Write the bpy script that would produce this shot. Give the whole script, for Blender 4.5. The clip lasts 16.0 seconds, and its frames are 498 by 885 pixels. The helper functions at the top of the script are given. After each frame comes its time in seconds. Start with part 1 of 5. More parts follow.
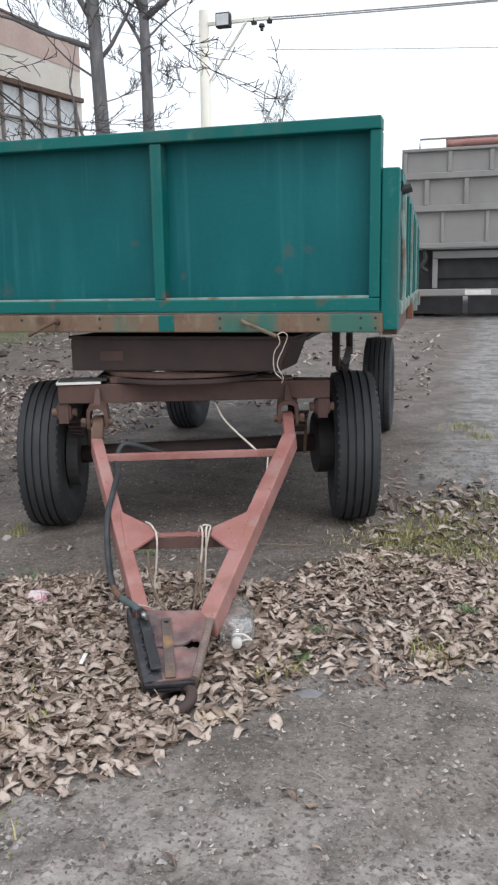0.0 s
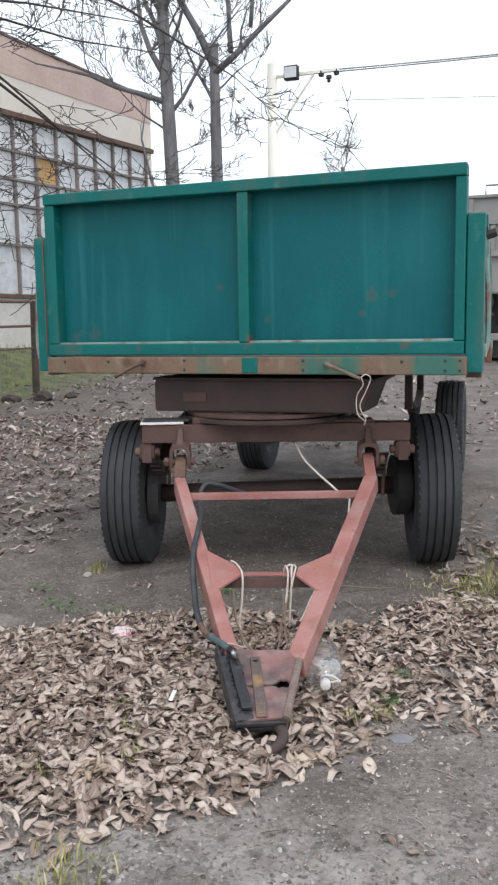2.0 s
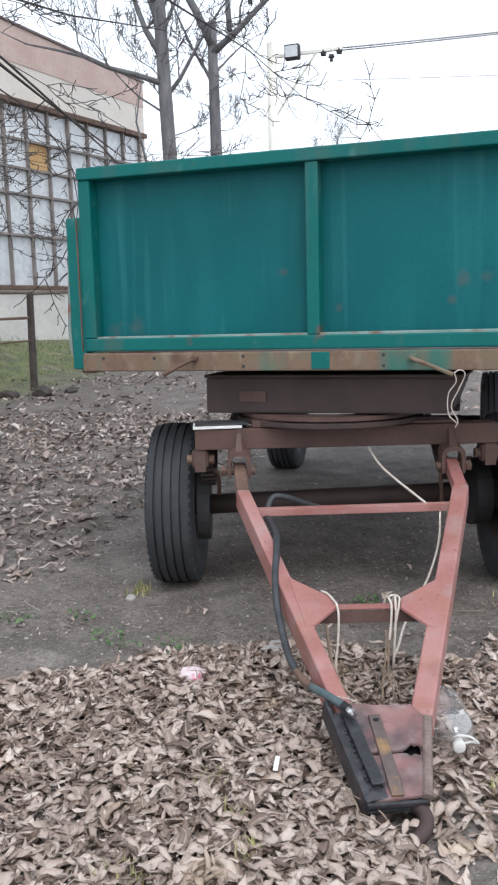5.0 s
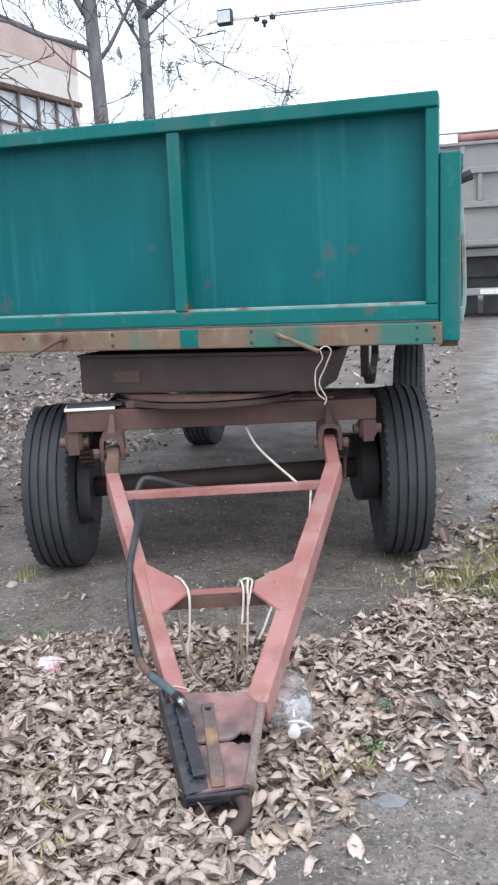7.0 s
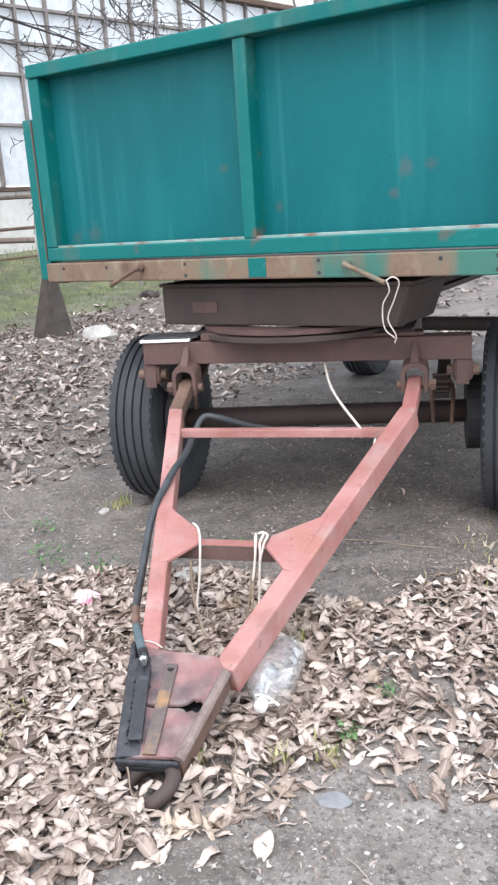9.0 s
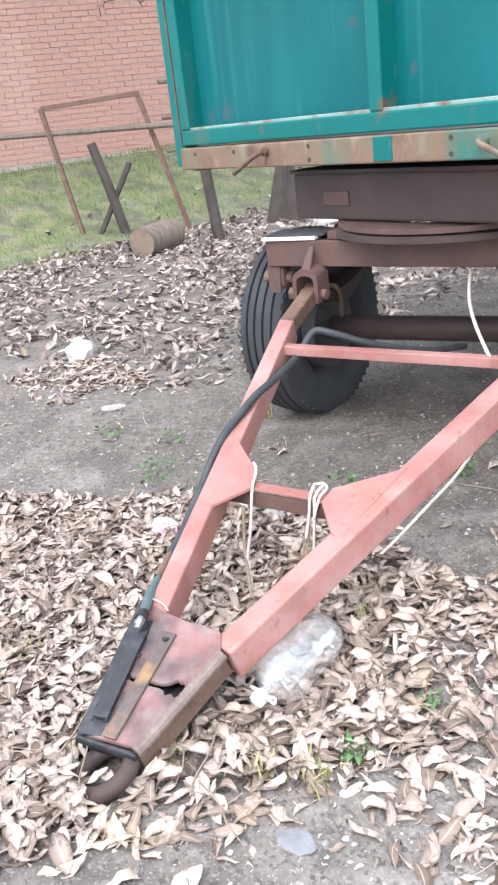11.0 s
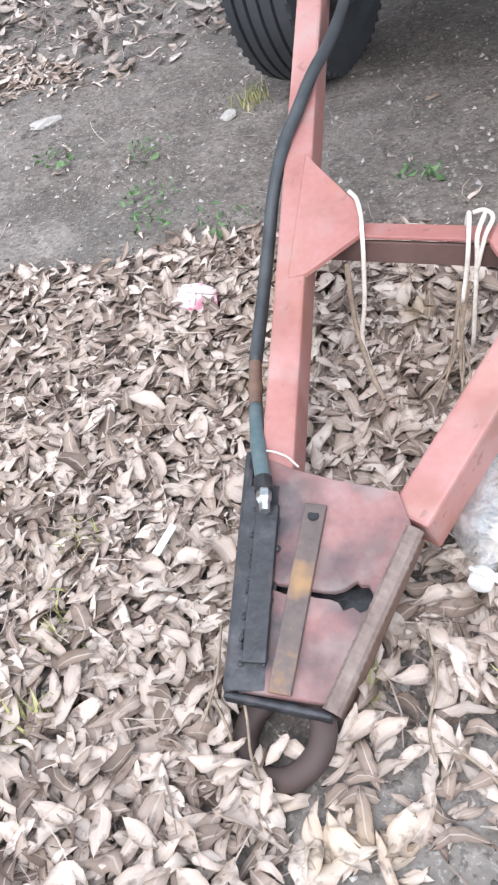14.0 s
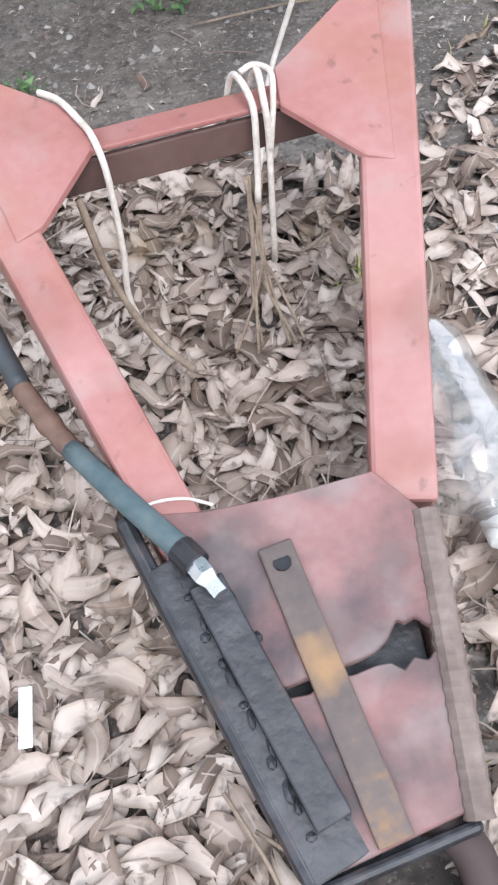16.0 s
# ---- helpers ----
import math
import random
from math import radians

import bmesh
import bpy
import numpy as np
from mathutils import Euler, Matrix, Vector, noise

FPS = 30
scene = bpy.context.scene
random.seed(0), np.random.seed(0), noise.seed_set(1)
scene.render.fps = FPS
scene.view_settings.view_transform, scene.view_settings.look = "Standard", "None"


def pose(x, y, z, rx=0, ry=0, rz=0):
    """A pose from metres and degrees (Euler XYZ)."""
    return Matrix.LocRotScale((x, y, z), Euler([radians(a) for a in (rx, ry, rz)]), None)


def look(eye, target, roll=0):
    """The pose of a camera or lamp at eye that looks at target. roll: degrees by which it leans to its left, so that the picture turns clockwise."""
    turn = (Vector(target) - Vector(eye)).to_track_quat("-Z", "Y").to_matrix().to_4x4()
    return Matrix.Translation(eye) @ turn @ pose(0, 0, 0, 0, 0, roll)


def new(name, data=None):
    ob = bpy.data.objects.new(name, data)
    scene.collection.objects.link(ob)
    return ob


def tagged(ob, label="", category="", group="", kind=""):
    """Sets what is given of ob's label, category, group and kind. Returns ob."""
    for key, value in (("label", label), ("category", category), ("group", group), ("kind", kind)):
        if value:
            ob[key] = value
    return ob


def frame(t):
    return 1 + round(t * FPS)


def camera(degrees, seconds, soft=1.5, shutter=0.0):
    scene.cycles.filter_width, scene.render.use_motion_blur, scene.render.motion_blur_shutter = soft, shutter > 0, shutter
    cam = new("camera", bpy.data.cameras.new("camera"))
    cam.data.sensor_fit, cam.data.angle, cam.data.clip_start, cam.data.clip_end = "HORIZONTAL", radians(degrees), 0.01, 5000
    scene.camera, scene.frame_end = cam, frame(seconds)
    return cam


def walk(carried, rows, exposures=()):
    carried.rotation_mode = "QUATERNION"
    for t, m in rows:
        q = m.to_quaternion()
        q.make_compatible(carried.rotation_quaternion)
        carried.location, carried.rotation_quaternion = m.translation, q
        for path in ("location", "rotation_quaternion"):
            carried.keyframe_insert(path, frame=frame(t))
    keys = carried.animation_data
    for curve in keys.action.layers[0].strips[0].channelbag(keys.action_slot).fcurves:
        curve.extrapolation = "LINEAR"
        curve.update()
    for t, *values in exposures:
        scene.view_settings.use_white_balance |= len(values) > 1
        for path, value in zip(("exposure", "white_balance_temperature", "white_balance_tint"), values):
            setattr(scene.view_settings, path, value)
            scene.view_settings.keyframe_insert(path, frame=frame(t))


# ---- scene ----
cam = camera(33.0, 16.0, soft=2.3)

PATH = [
    (0, (1.564, -3.812, 1.315), (1.017, -1.926, 0.936), -1.0),
    (0.5, (1.614, -3.816, 1.307), (1.008, -1.937, 0.986), -1.5),
    (1, (1.609, -3.825, 1.301), (0.961, -1.953, 1.026), -1.7),
    (1.5, (1.586, -3.825, 1.34), (0.907, -1.964, 1.062), -1.3),
    (2, (1.461, -3.881, 1.312), (0.782, -2.02, 1.036), -0.9),
    (2.5, (1.34, -3.829, 1.315), (0.598, -1.997, 1.012), -0.9),
    (3, (1.223, -3.673, 1.32), (0.413, -1.872, 1.002), -1.2),
    (3.2, (1.179, -3.631, 1.319), (0.371, -1.828, 1.009), -1.3),
    (5.3, (0.931, -3.51, 1.323), (0.322, -1.63, 1.015), -1.6),
    (5.5, (0.948, -3.496, 1.325), (0.356, -1.614, 0.999), -1.7),
    (6, (1.037, -3.457, 1.328), (0.45, -1.578, 0.971), -1.8),
    (6.5, (1.173, -3.431, 1.344), (0.587, -1.552, 0.991), -1.4),
    (7, (1.283, -3.332, 1.332), (0.725, -1.447, 0.962), -2.4),
    (7.5, (1.389, -3.157, 1.355), (0.806, -1.278, 0.996), -3.7),
    (8, (1.551, -3.038, 1.353), (0.826, -1.208, 1.001), -4.6),
    (8.5, (1.784, -2.961, 1.365), (0.874, -1.233, 0.937), -4.1),
    (9, (1.848, -2.81, 1.325), (0.771, -1.208, 0.799), -3.8),
    (9.5, (1.888, -2.583, 1.318), (0.728, -1.058, 0.745), -3.3),
    (10, (1.977, -2.423, 1.324), (0.661, -1.034, 0.743), -4.5),
    (10.2, (2.02, -2.36, 1.331), (0.639, -1.045, 0.729), -4.7),
    (12.3, (1.842, -1.706, 1.166), (0.32, -0.841, 0.2), -12.4),
    (12.5, (1.779, -1.715, 1.173), (0.289, -0.858, 0.151), -12.6),
    (13, (1.551, -1.799, 1.14), (0.167, -0.952, -0.029), -15.6),
    (13.5, (1.363, -1.832, 1.132), (0.054, -1.033, -0.153), -17.4),
    (14, (1.154, -1.798, 1.123), (-0.031, -0.964, -0.256), -18.4),
    (14.5, (0.996, -1.87, 1.12), (0.102, -0.83, -0.335), -15.9),
    (15, (0.834, -1.844, 1.114), (0.238, -0.61, -0.343), -11.6),
    (15.5, (0.667, -1.695, 0.994), (0.243, -0.472, -0.53), -10.8),
    (16, (0.587, -1.663, 0.875), (0.36, -0.487, -0.727), -9.9),
]
EXPOSURE = [(t, stops, kelvin, 10) for t, stops, kelvin in ((0, 0.18, 6250), (1.5, 0.22, 6250), (3, 0.41, 6200), (5.5, 0.42, 6000), (6, 0.6, 5950), (6.5, 0.7, 5900), (7, 0.72, 5900), (8, 0.66, 5900), (8.5, 0.82, 5950), (9, 1.15, 6000), (9.5, 1.44, 6000), (10.2, 1.51, 6000), (12.3, 1.3, 5950), (13, 1.25, 5950), (14, 1.13, 5900), (15, 1.02, 5850), (16, 0.95, 5850))]
walk(cam, [(t, look(eye, target, roll)) for t, eye, target, roll in PATH], exposures=EXPOSURE)

# ---- world and light ----
world = bpy.data.worlds.new("overcast_sky")
scene.world = world
world.use_nodes = True
wn, wl = world.node_tree.nodes, world.node_tree.links
sky = wn.new("ShaderNodeTexSky")
sky.sky_type, sky.sun_disc = "NISHITA", False
sky.sun_elevation, sky.sun_rotation = radians(42), radians(150)
sky.air_density, sky.dust_density = 1.5, 6.0
grey = wn.new("ShaderNodeMix")
grey.data_type, grey.blend_type = "RGBA", "MIX"
grey.inputs["Factor"].default_value = 0.86
grey.inputs["B"].default_value = (8.6, 8.9, 9.3, 1)
wl.new(sky.outputs["Color"], grey.inputs["A"])
wl.new(grey.outputs["Result"], wn["Background"].inputs["Color"])
wn["Background"].inputs["Strength"].default_value = 0.13

sun = new("sun", bpy.data.lights.new("sun", "SUN"))
sun.data.energy, sun.data.angle, sun.data.color = 0.9, radians(25), (1.0, 0.97, 0.93)
sun.matrix_world = look((4, -6, 12), (0, 0, 0))


# ---- materials ----
def mat(name, stops, scale=6.0, fine=60.0, rough=(0.6, 0.9), bump=0.3, depth=0.004, metal=0.0, stretch=(1, 1, 1), island=0.0, mixfine=0.35):
    """A surface whose colour runs through stops along noise at two scales."""
    m = bpy.data.materials.new(name)
    m.use_nodes = True
    n, l = m.node_tree.nodes, m.node_tree.links
    b = n["Principled BSDF"]
    tc = n.new("ShaderNodeTexCoord")
    mp = n.new("ShaderNodeMapping")
    mp.inputs["Scale"].default_value = stretch
    l.new(tc.outputs["Object"], mp.inputs["Vector"])
    big, small = n.new("ShaderNodeTexNoise"), n.new("ShaderNodeTexNoise")
    for node, s, d in ((big, scale, 6), (small, fine, 4)):
        node.inputs["Scale"].default_value, node.inputs["Detail"].default_value = s, d
        l.new(mp.outputs["Vector"], node.inputs["Vector"])
    mx = n.new("ShaderNodeMix")
    mx.inputs["Factor"].default_value = mixfine
    l.new(big.outputs["Fac"], mx.inputs["A"])
    l.new(small.outputs["Fac"], mx.inputs["B"])
    src = mx.outputs["Result"]
    if island:
        geo = n.new("ShaderNodeNewGeometry")
        m2 = n.new("ShaderNodeMix")
        m2.inputs["Factor"].default_value = island
        l.new(src, m2.inputs["A"])
        l.new(geo.outputs["Random Per Island"], m2.inputs["B"])
        src = m2.outputs["Result"]
    r = n.new("ShaderNodeValToRGB")
    e = r.color_ramp.elements
    while len(e) < len(stops):
        e.new(0.5)
    for k, (p, c) in enumerate(stops):
        e[k].position, e[k].color = p, (*c, 1)
    l.new(src, r.inputs["Fac"])
    l.new(r.outputs["Color"], b.inputs["Base Color"])
    mr = n.new("ShaderNodeMapRange")
    mr.inputs["To Min"].default_value, mr.inputs["To Max"].default_value = rough
    l.new(small.outputs["Fac"], mr.inputs["Value"])
    l.new(mr.outputs["Result"], b.inputs["Roughness"])
    b.inputs["Metallic"].default_value = metal
    if bump:
        bp = n.new("ShaderNodeBump")
        bp.inputs["Strength"].default_value, bp.inputs["Distance"].default_value = bump, depth
        l.new(mx.outputs["Result"], bp.inputs["Height"])
        l.new(bp.outputs["Normal"], b.inputs["Normal"])
    return m


def layer(m, colour, scale, lo, hi, stretch=(1, 1, 1), strength=1.0, offset=(0, 0, 0)):
    """Lays patches of another colour, with a shape of their own, over a material."""
    n, l = m.node_tree.nodes, m.node_tree.links
    b = n["Principled BSDF"]
    old = b.inputs["Base Color"].links[0].from_socket
    tc = n.new("ShaderNodeTexCoord")
    mp = n.new("ShaderNodeMapping")
    mp.inputs["Scale"].default_value, mp.inputs["Location"].default_value = stretch, offset
    l.new(tc.outputs["Object"], mp.inputs["Vector"])
    t = n.new("ShaderNodeTexNoise")
    t.inputs["Scale"].default_value, t.inputs["Detail"].default_value = scale, 5
    l.new(mp.outputs["Vector"], t.inputs["Vector"])
    mr = n.new("ShaderNodeMapRange")
    for key, v in (("From Min", lo), ("From Max", hi), ("To Max", strength)):
        mr.inputs[key].default_value = v
    l.new(t.outputs["Fac"], mr.inputs["Value"])
    mx = n.new("ShaderNodeMix")
    mx.data_type = "RGBA"
    l.new(mr.outputs["Result"], mx.inputs["Factor"])
    l.new(old, mx.inputs["A"])
    mx.inputs["B"].default_value = (*colour, 1)
    l.new(mx.outputs["Result"], b.inputs["Base Color"])
    return m


PAINT = mat("teal_paint", [(0.25, (0.0, 0.078, 0.088)), (0.5, (0.0, 0.103, 0.114)), (0.8, (0.004, 0.14, 0.149))], 1.6, 90, (0.45, 0.65), 0.12, 0.002)
PAINT.node_tree.nodes["Principled BSDF"].inputs["Specular IOR Level"].default_value = 0.26
layer(PAINT, (0.02, 0.18, 0.19), 1.6, 0.48, 0.8, (3.4, 1, 0.5), 0.45)
layer(PAINT, (0.05, 0.23, 0.235), 3.0, 0.58, 0.8, (6, 1, 0.3), 0.35, (1.3, 0, 0.7))


def spot(m, centre, radius, colour, strength=0.6):
    """A rubbed patch with a ragged edge at one place of a surface."""
    n, l = m.node_tree.nodes, m.node_tree.links
    b = n["Principled BSDF"]
    old = b.inputs["Base Color"].links[0].from_socket
    tc, d, t = n.new("ShaderNodeTexCoord"), n.new("ShaderNodeVectorMath"), n.new("ShaderNodeTexNoise")
    d.operation = "DISTANCE"
    d.inputs[1].default_value = centre
    t.inputs["Scale"].default_value, t.inputs["Detail"].default_value = 22, 6
    l.new(tc.outputs["Object"], d.inputs[0])
    l.new(tc.outputs["Object"], t.inputs["Vector"])
    add = n.new("ShaderNodeMath")
    add.operation = "MULTIPLY_ADD"
    l.new(t.outputs["Fac"], add.inputs[0])
    add.inputs[1].default_value = radius * 2.2
    l.new(d.outputs["Value"], add.inputs[2])
    mr = n.new("ShaderNodeMapRange")
    for key, v in (("From Min", radius * 2.1), ("From Max", radius * 1.2), ("To Min", 0.0), ("To Max", strength)):
        mr.inputs[key].default_value = v
    l.new(add.outputs[0], mr.inputs["Value"])
    mx = n.new("ShaderNodeMix")
    mx.data_type = "RGBA"
    l.new(mr.outputs["Result"], mx.inputs["Factor"])
    l.new(old, mx.inputs["A"])
    mx.inputs["B"].default_value = (*colour, 1)
    l.new(mx.outputs["Result"], b.inputs["Base Color"])


for at, r in (((0.64, 0.07, 1.44), 0.05), ((0.74, 0.07, 1.45), 0.04), ((-0.84, 0.07, 1.28), 0.07), ((-0.95, 0.07, 1.27), 0.05), ((0.6, 0.07, 1.36), 0.03), ((-0.12, 0.07, 1.5), 0.03), ((0.12, 0.07, 1.34), 0.03)):
    spot(PAINT, at, 0.8 * r, (0.2, 0.075, 0.06), 0.22)
PAINT_FRAME = mat("green_frame_paint", [(0.25, (0.0, 0.1, 0.095)), (0.55, (0.002, 0.128, 0.121)), (0.8, (0.01, 0.16, 0.149))], 2.4, 80, (0.45, 0.65), 0.2, 0.003)
PAINT_FRAME.node_tree.nodes["Principled BSDF"].inputs["Specular IOR Level"].default_value = 0.3
layer(PAINT_FRAME, (0.16, 0.075, 0.05), 7, 0.64, 0.74, (1, 1, 1), 0.7)
layer(PAINT_FRAME, (0.2, 0.12, 0.08), 2.2, 0.56, 0.72, (3, 3, 0.6), 0.2, (0.3, 0, 0))
layer(PAINT_FRAME, (0.12, 0.26, 0.24), 11, 0.62, 0.78, (1, 1, 1), 0.4)
EDGE = mat("worn_paint_edge", [(0.3, (0.12, 0.24, 0.22)), (0.7, (0.3, 0.36, 0.33))], 14, 90, (0.5, 0.8), 0.2)
layer(EDGE, (0.2, 0.09, 0.06), 9, 0.5, 0.65)
SILL = mat("rusty_sill", [(0.25, (0.11, 0.06, 0.04)), (0.5, (0.19, 0.125, 0.085)), (0.75, (0.13, 0.16, 0.1))], 5, 70, (0.6, 0.9), 0.35, 0.003, stretch=(1, 1, 0.6))
layer(SILL, (0.3, 0.26, 0.2), 16, 0.58, 0.74, (1, 1, 0.4), 0.5)
layer(SILL, (0.07, 0.035, 0.025), 9, 0.58, 0.7, (1, 1, 1), 0.6, (1, 0, 2))
layer(SILL, (0.02, 0.15, 0.12), 2.0, 0.55, 0.62, (1.3, 1, 0.3), 0.85, (0.4, 0, 0))
BROWN = mat("oxide_brown_steel", [(0.3, (0.055, 0.032, 0.027)), (0.55, (0.1, 0.055, 0.045)), (0.8, (0.14, 0.085, 0.07))], 5, 60, (0.55, 0.85), 0.4, 0.003)
BROWN_DARK = mat("dark_brown_steel", [(0.3, (0.03, 0.02, 0.018)), (0.6, (0.06, 0.038, 0.034)), (0.8, (0.09, 0.06, 0.052))], 5, 60, (0.55, 0.85), 0.4, 0.003)
RED = mat("faded_red_paint", [(0.25, (0.27, 0.098, 0.085)), (0.5, (0.33, 0.142, 0.126)), (0.8, (0.39, 0.215, 0.198))], 4, 70, (0.45, 0.7), 0.25, 0.002)
layer(RED, (0.3, 0.14, 0.08), 6, 0.55, 0.75, strength=0.6)
layer(RED, (0.5, 0.3, 0.28), 3, 0.5, 0.75, (1, 1, 1), 0.6, (2, 1, 0))
layer(RED, (0.12, 0.06, 0.05), 34, 0.64, 0.72, strength=0.55)
layer(RED, (0.34, 0.26, 0.24), 11, 0.54, 0.72, (1, 1, 1), 0.5, (5, 1, 3))
layer(RED, (0.22, 0.085, 0.06), 8, 0.56, 0.7, (1, 1, 1), 0.45, (0, 7, 1))
PLATE = mat("worn_red_plate", [(0.25, (0.13, 0.065, 0.06)), (0.5, (0.24, 0.118, 0.11)), (0.8, (0.3, 0.19, 0.18))], 8, 80, (0.5, 0.8), 0.4, 0.002)
layer(PLATE, (0.075, 0.055, 0.055), 9, 0.42, 0.6, strength=0.8)
layer(PLATE, (0.24, 0.2, 0.19), 14, 0.5, 0.66, (1, 1, 1), 0.55, (2, 0, 0))
layer(PLATE, (0.16, 0.13, 0.12), 18, 0.56, 0.7, strength=0.6)
STRAP = mat("rusty_strap", [(0.3, (0.06, 0.045, 0.042)), (0.5, (0.115, 0.085, 0.075)), (0.72, (0.3, 0.165, 0.065))], 3.2, 80, (0.5, 0.8), 0.3)
spot(STRAP, (-0.033, -1.875, 0.135), 0.03, (0.36, 0.2, 0.075), 0.8)
for at, r in (((-0.1, -1.8, 0.158), 0.055), ((-0.075, -1.85, 0.14), 0.04), ((-0.08, -1.94, 0.11), 0.05), ((-0.06, -1.99, 0.09), 0.04), ((0.02, -1.835, 0.146), 0.03)):
    spot(PLATE, at, r, (0.035, 0.033, 0.04), 0.85)
BLACK = mat("tarred_black_steel", [(0.3, (0.009, 0.009, 0.011)), (0.52, (0.02, 0.02, 0.024)), (0.66, (0.05, 0.049, 0.055)), (0.8, (0.15, 0.14, 0.145))], 16, 70, (0.3, 0.65), 0.9, 0.006)
layer(BLACK, (0.1, 0.06, 0.05), 20, 0.58, 0.7, strength=0.5)
RUBBER = mat("tyre_rubber", [(0.3, (0.022, 0.024, 0.028)), (0.6, (0.04, 0.042, 0.047)), (0.85, (0.075, 0.07, 0.065))], 9, 80, (0.6, 0.9), 0.3, 0.002)
HOSE = mat("hose_rubber", [(0.3, (0.02, 0.024, 0.028)), (0.7, (0.06, 0.065, 0.07))], 14, 80, (0.45, 0.7), 0.2)
HOSE_TIP = mat("faded_hose_sleeve", [(0.3, (0.05, 0.085, 0.1)), (0.7, (0.12, 0.15, 0.15))], 20, 80, (0.5, 0.8), 0.2)
RUSTY = mat("rusted_metal", [(0.3, (0.07, 0.04, 0.03)), (0.55, (0.15, 0.09, 0.065)), (0.8, (0.24, 0.16, 0.11))], 12, 90, (0.6, 0.9), 0.5, 0.003)
ROD = mat("weathered_rod", [(0.3, (0.11, 0.078, 0.066)), (0.55, (0.2, 0.15, 0.13)), (0.8, (0.3, 0.245, 0.22))], 14, 90, (0.6, 0.9), 0.4, 0.002)
CHROME = mat("bright_steel", [(0.3, (0.5, 0.5, 0.5)), (0.7, (0.7, 0.7, 0.7))], 20, 90, (0.2, 0.4), 0.1, metal=1.0)
CORD = mat("white_cord", [(0.3, (0.42, 0.36, 0.3)), (0.7, (0.7, 0.64, 0.58))], 60, 200, (0.7, 0.9), 0.4)
TWINE = mat("frayed_twine", [(0.3, (0.16, 0.12, 0.09)), (0.7, (0.35, 0.27, 0.2))], 40, 160, (0.8, 0.95), 0.3)
WHITE = mat("white_paint", [(0.3, (0.62, 0.61, 0.58)), (0.7, (0.8, 0.79, 0.77))], 12, 90, (0.4, 0.7), 0.1)
PINK = mat("pink_paper", [(0.4, (0.7, 0.55, 0.56)), (0.5, (0.66, 0.6, 0.6)), (0.6, (0.55, 0.17, 0.26))], 22, 60, (0.6, 0.8), 0.1)
STALK = mat("dry_stalk_bark", [(0.2, (0.12, 0.085, 0.065)), (0.5, (0.26, 0.2, 0.165)), (0.85, (0.5, 0.42, 0.36))], 9, 60, (0.7, 0.9), 0, island=0.7)
# grey bark lifted and cooled, so haze over the trees is in its colour
BARK_HAZED = mat("bark", [(0.3, (0.1, 0.098, 0.105)), (0.6, (0.2, 0.196, 0.205)), (0.8, (0.32, 0.312, 0.315))], 9, 40, (0.8, 0.95), 0.8, 0.02, stretch=(1, 1, 0.25))
TWIG = mat("twig_bark", [(0.3, (0.1, 0.094, 0.098)), (0.8, (0.2, 0.188, 0.19))], 7, 40, (0.8, 0.95), 0)
TWIG_DARK = mat("dark_twig_bark", [(0.3, (0.04, 0.034, 0.034)), (0.8, (0.1, 0.088, 0.086))], 7, 40, (0.8, 0.95), 0)
WOOD = mat("weathered_wood", [(0.3, (0.09, 0.07, 0.055)), (0.6, (0.19, 0.15, 0.12)), (0.8, (0.3, 0.26, 0.22))], 8, 60, (0.75, 0.95), 0.5, 0.004, stretch=(3, 3, 0.4))
WOOD_DARK = mat("damp_dark_wood", [(0.3, (0.035, 0.028, 0.024)), (0.7, (0.09, 0.075, 0.065))], 8, 60, (0.75, 0.95), 0.5, 0.004)
CUT = mat("cut_log_end", [(0.3, (0.14, 0.1, 0.075)), (0.7, (0.25, 0.19, 0.15))], 12, 60, (0.8, 0.95), 0.4)
LEAF = mat("dry_leaf", [(0.1, (0.085, 0.056, 0.041)), (0.34, (0.27, 0.204, 0.165)), (0.56, (0.44, 0.358, 0.305)), (0.88, (0.6, 0.515, 0.452))], 9, 120, (0.5, 0.8), 0.25, 0.002, island=0.72)
LEAF_FAR = mat("damp_dry_leaf", [(0.12, (0.075, 0.058, 0.05)), (0.36, (0.2, 0.158, 0.139)), (0.6, (0.36, 0.3, 0.268)), (0.85, (0.64, 0.57, 0.525))], 9, 120, (0.6, 0.9), 0.2, 0.002, island=0.62)


def midrib(m):
    """A paler midrib and browner margins, from the leaf's own shape."""
    n, l = m.node_tree.nodes, m.node_tree.links
    b = n["Principled BSDF"]
    at = n.new("ShaderNodeAttribute")
    at.attribute_name = "across"
    for lo, hi, blend, colour, amount in ((0.14, 0.04, "MIX", (0.5, 0.42, 0.36), 0.5), (0.6, 1.0, "MULTIPLY", (0.62, 0.55, 0.5), 0.7)):
        mr, mx = n.new("ShaderNodeMapRange"), n.new("ShaderNodeMix")
        for key, v in (("From Min", lo), ("From Max", hi), ("To Max", amount)):
            mr.inputs[key].default_value = v
        mx.data_type, mx.blend_type = "RGBA", blend
        l.new(at.outputs["Fac"], mr.inputs["Value"])
        l.new(mr.outputs["Result"], mx.inputs["Factor"])
        l.new(b.inputs["Base Color"].links[0].from_socket, mx.inputs["A"])
        mx.inputs["B"].default_value = (*colour, 1)
        l.new(mx.outputs["Result"], b.inputs["Base Color"])


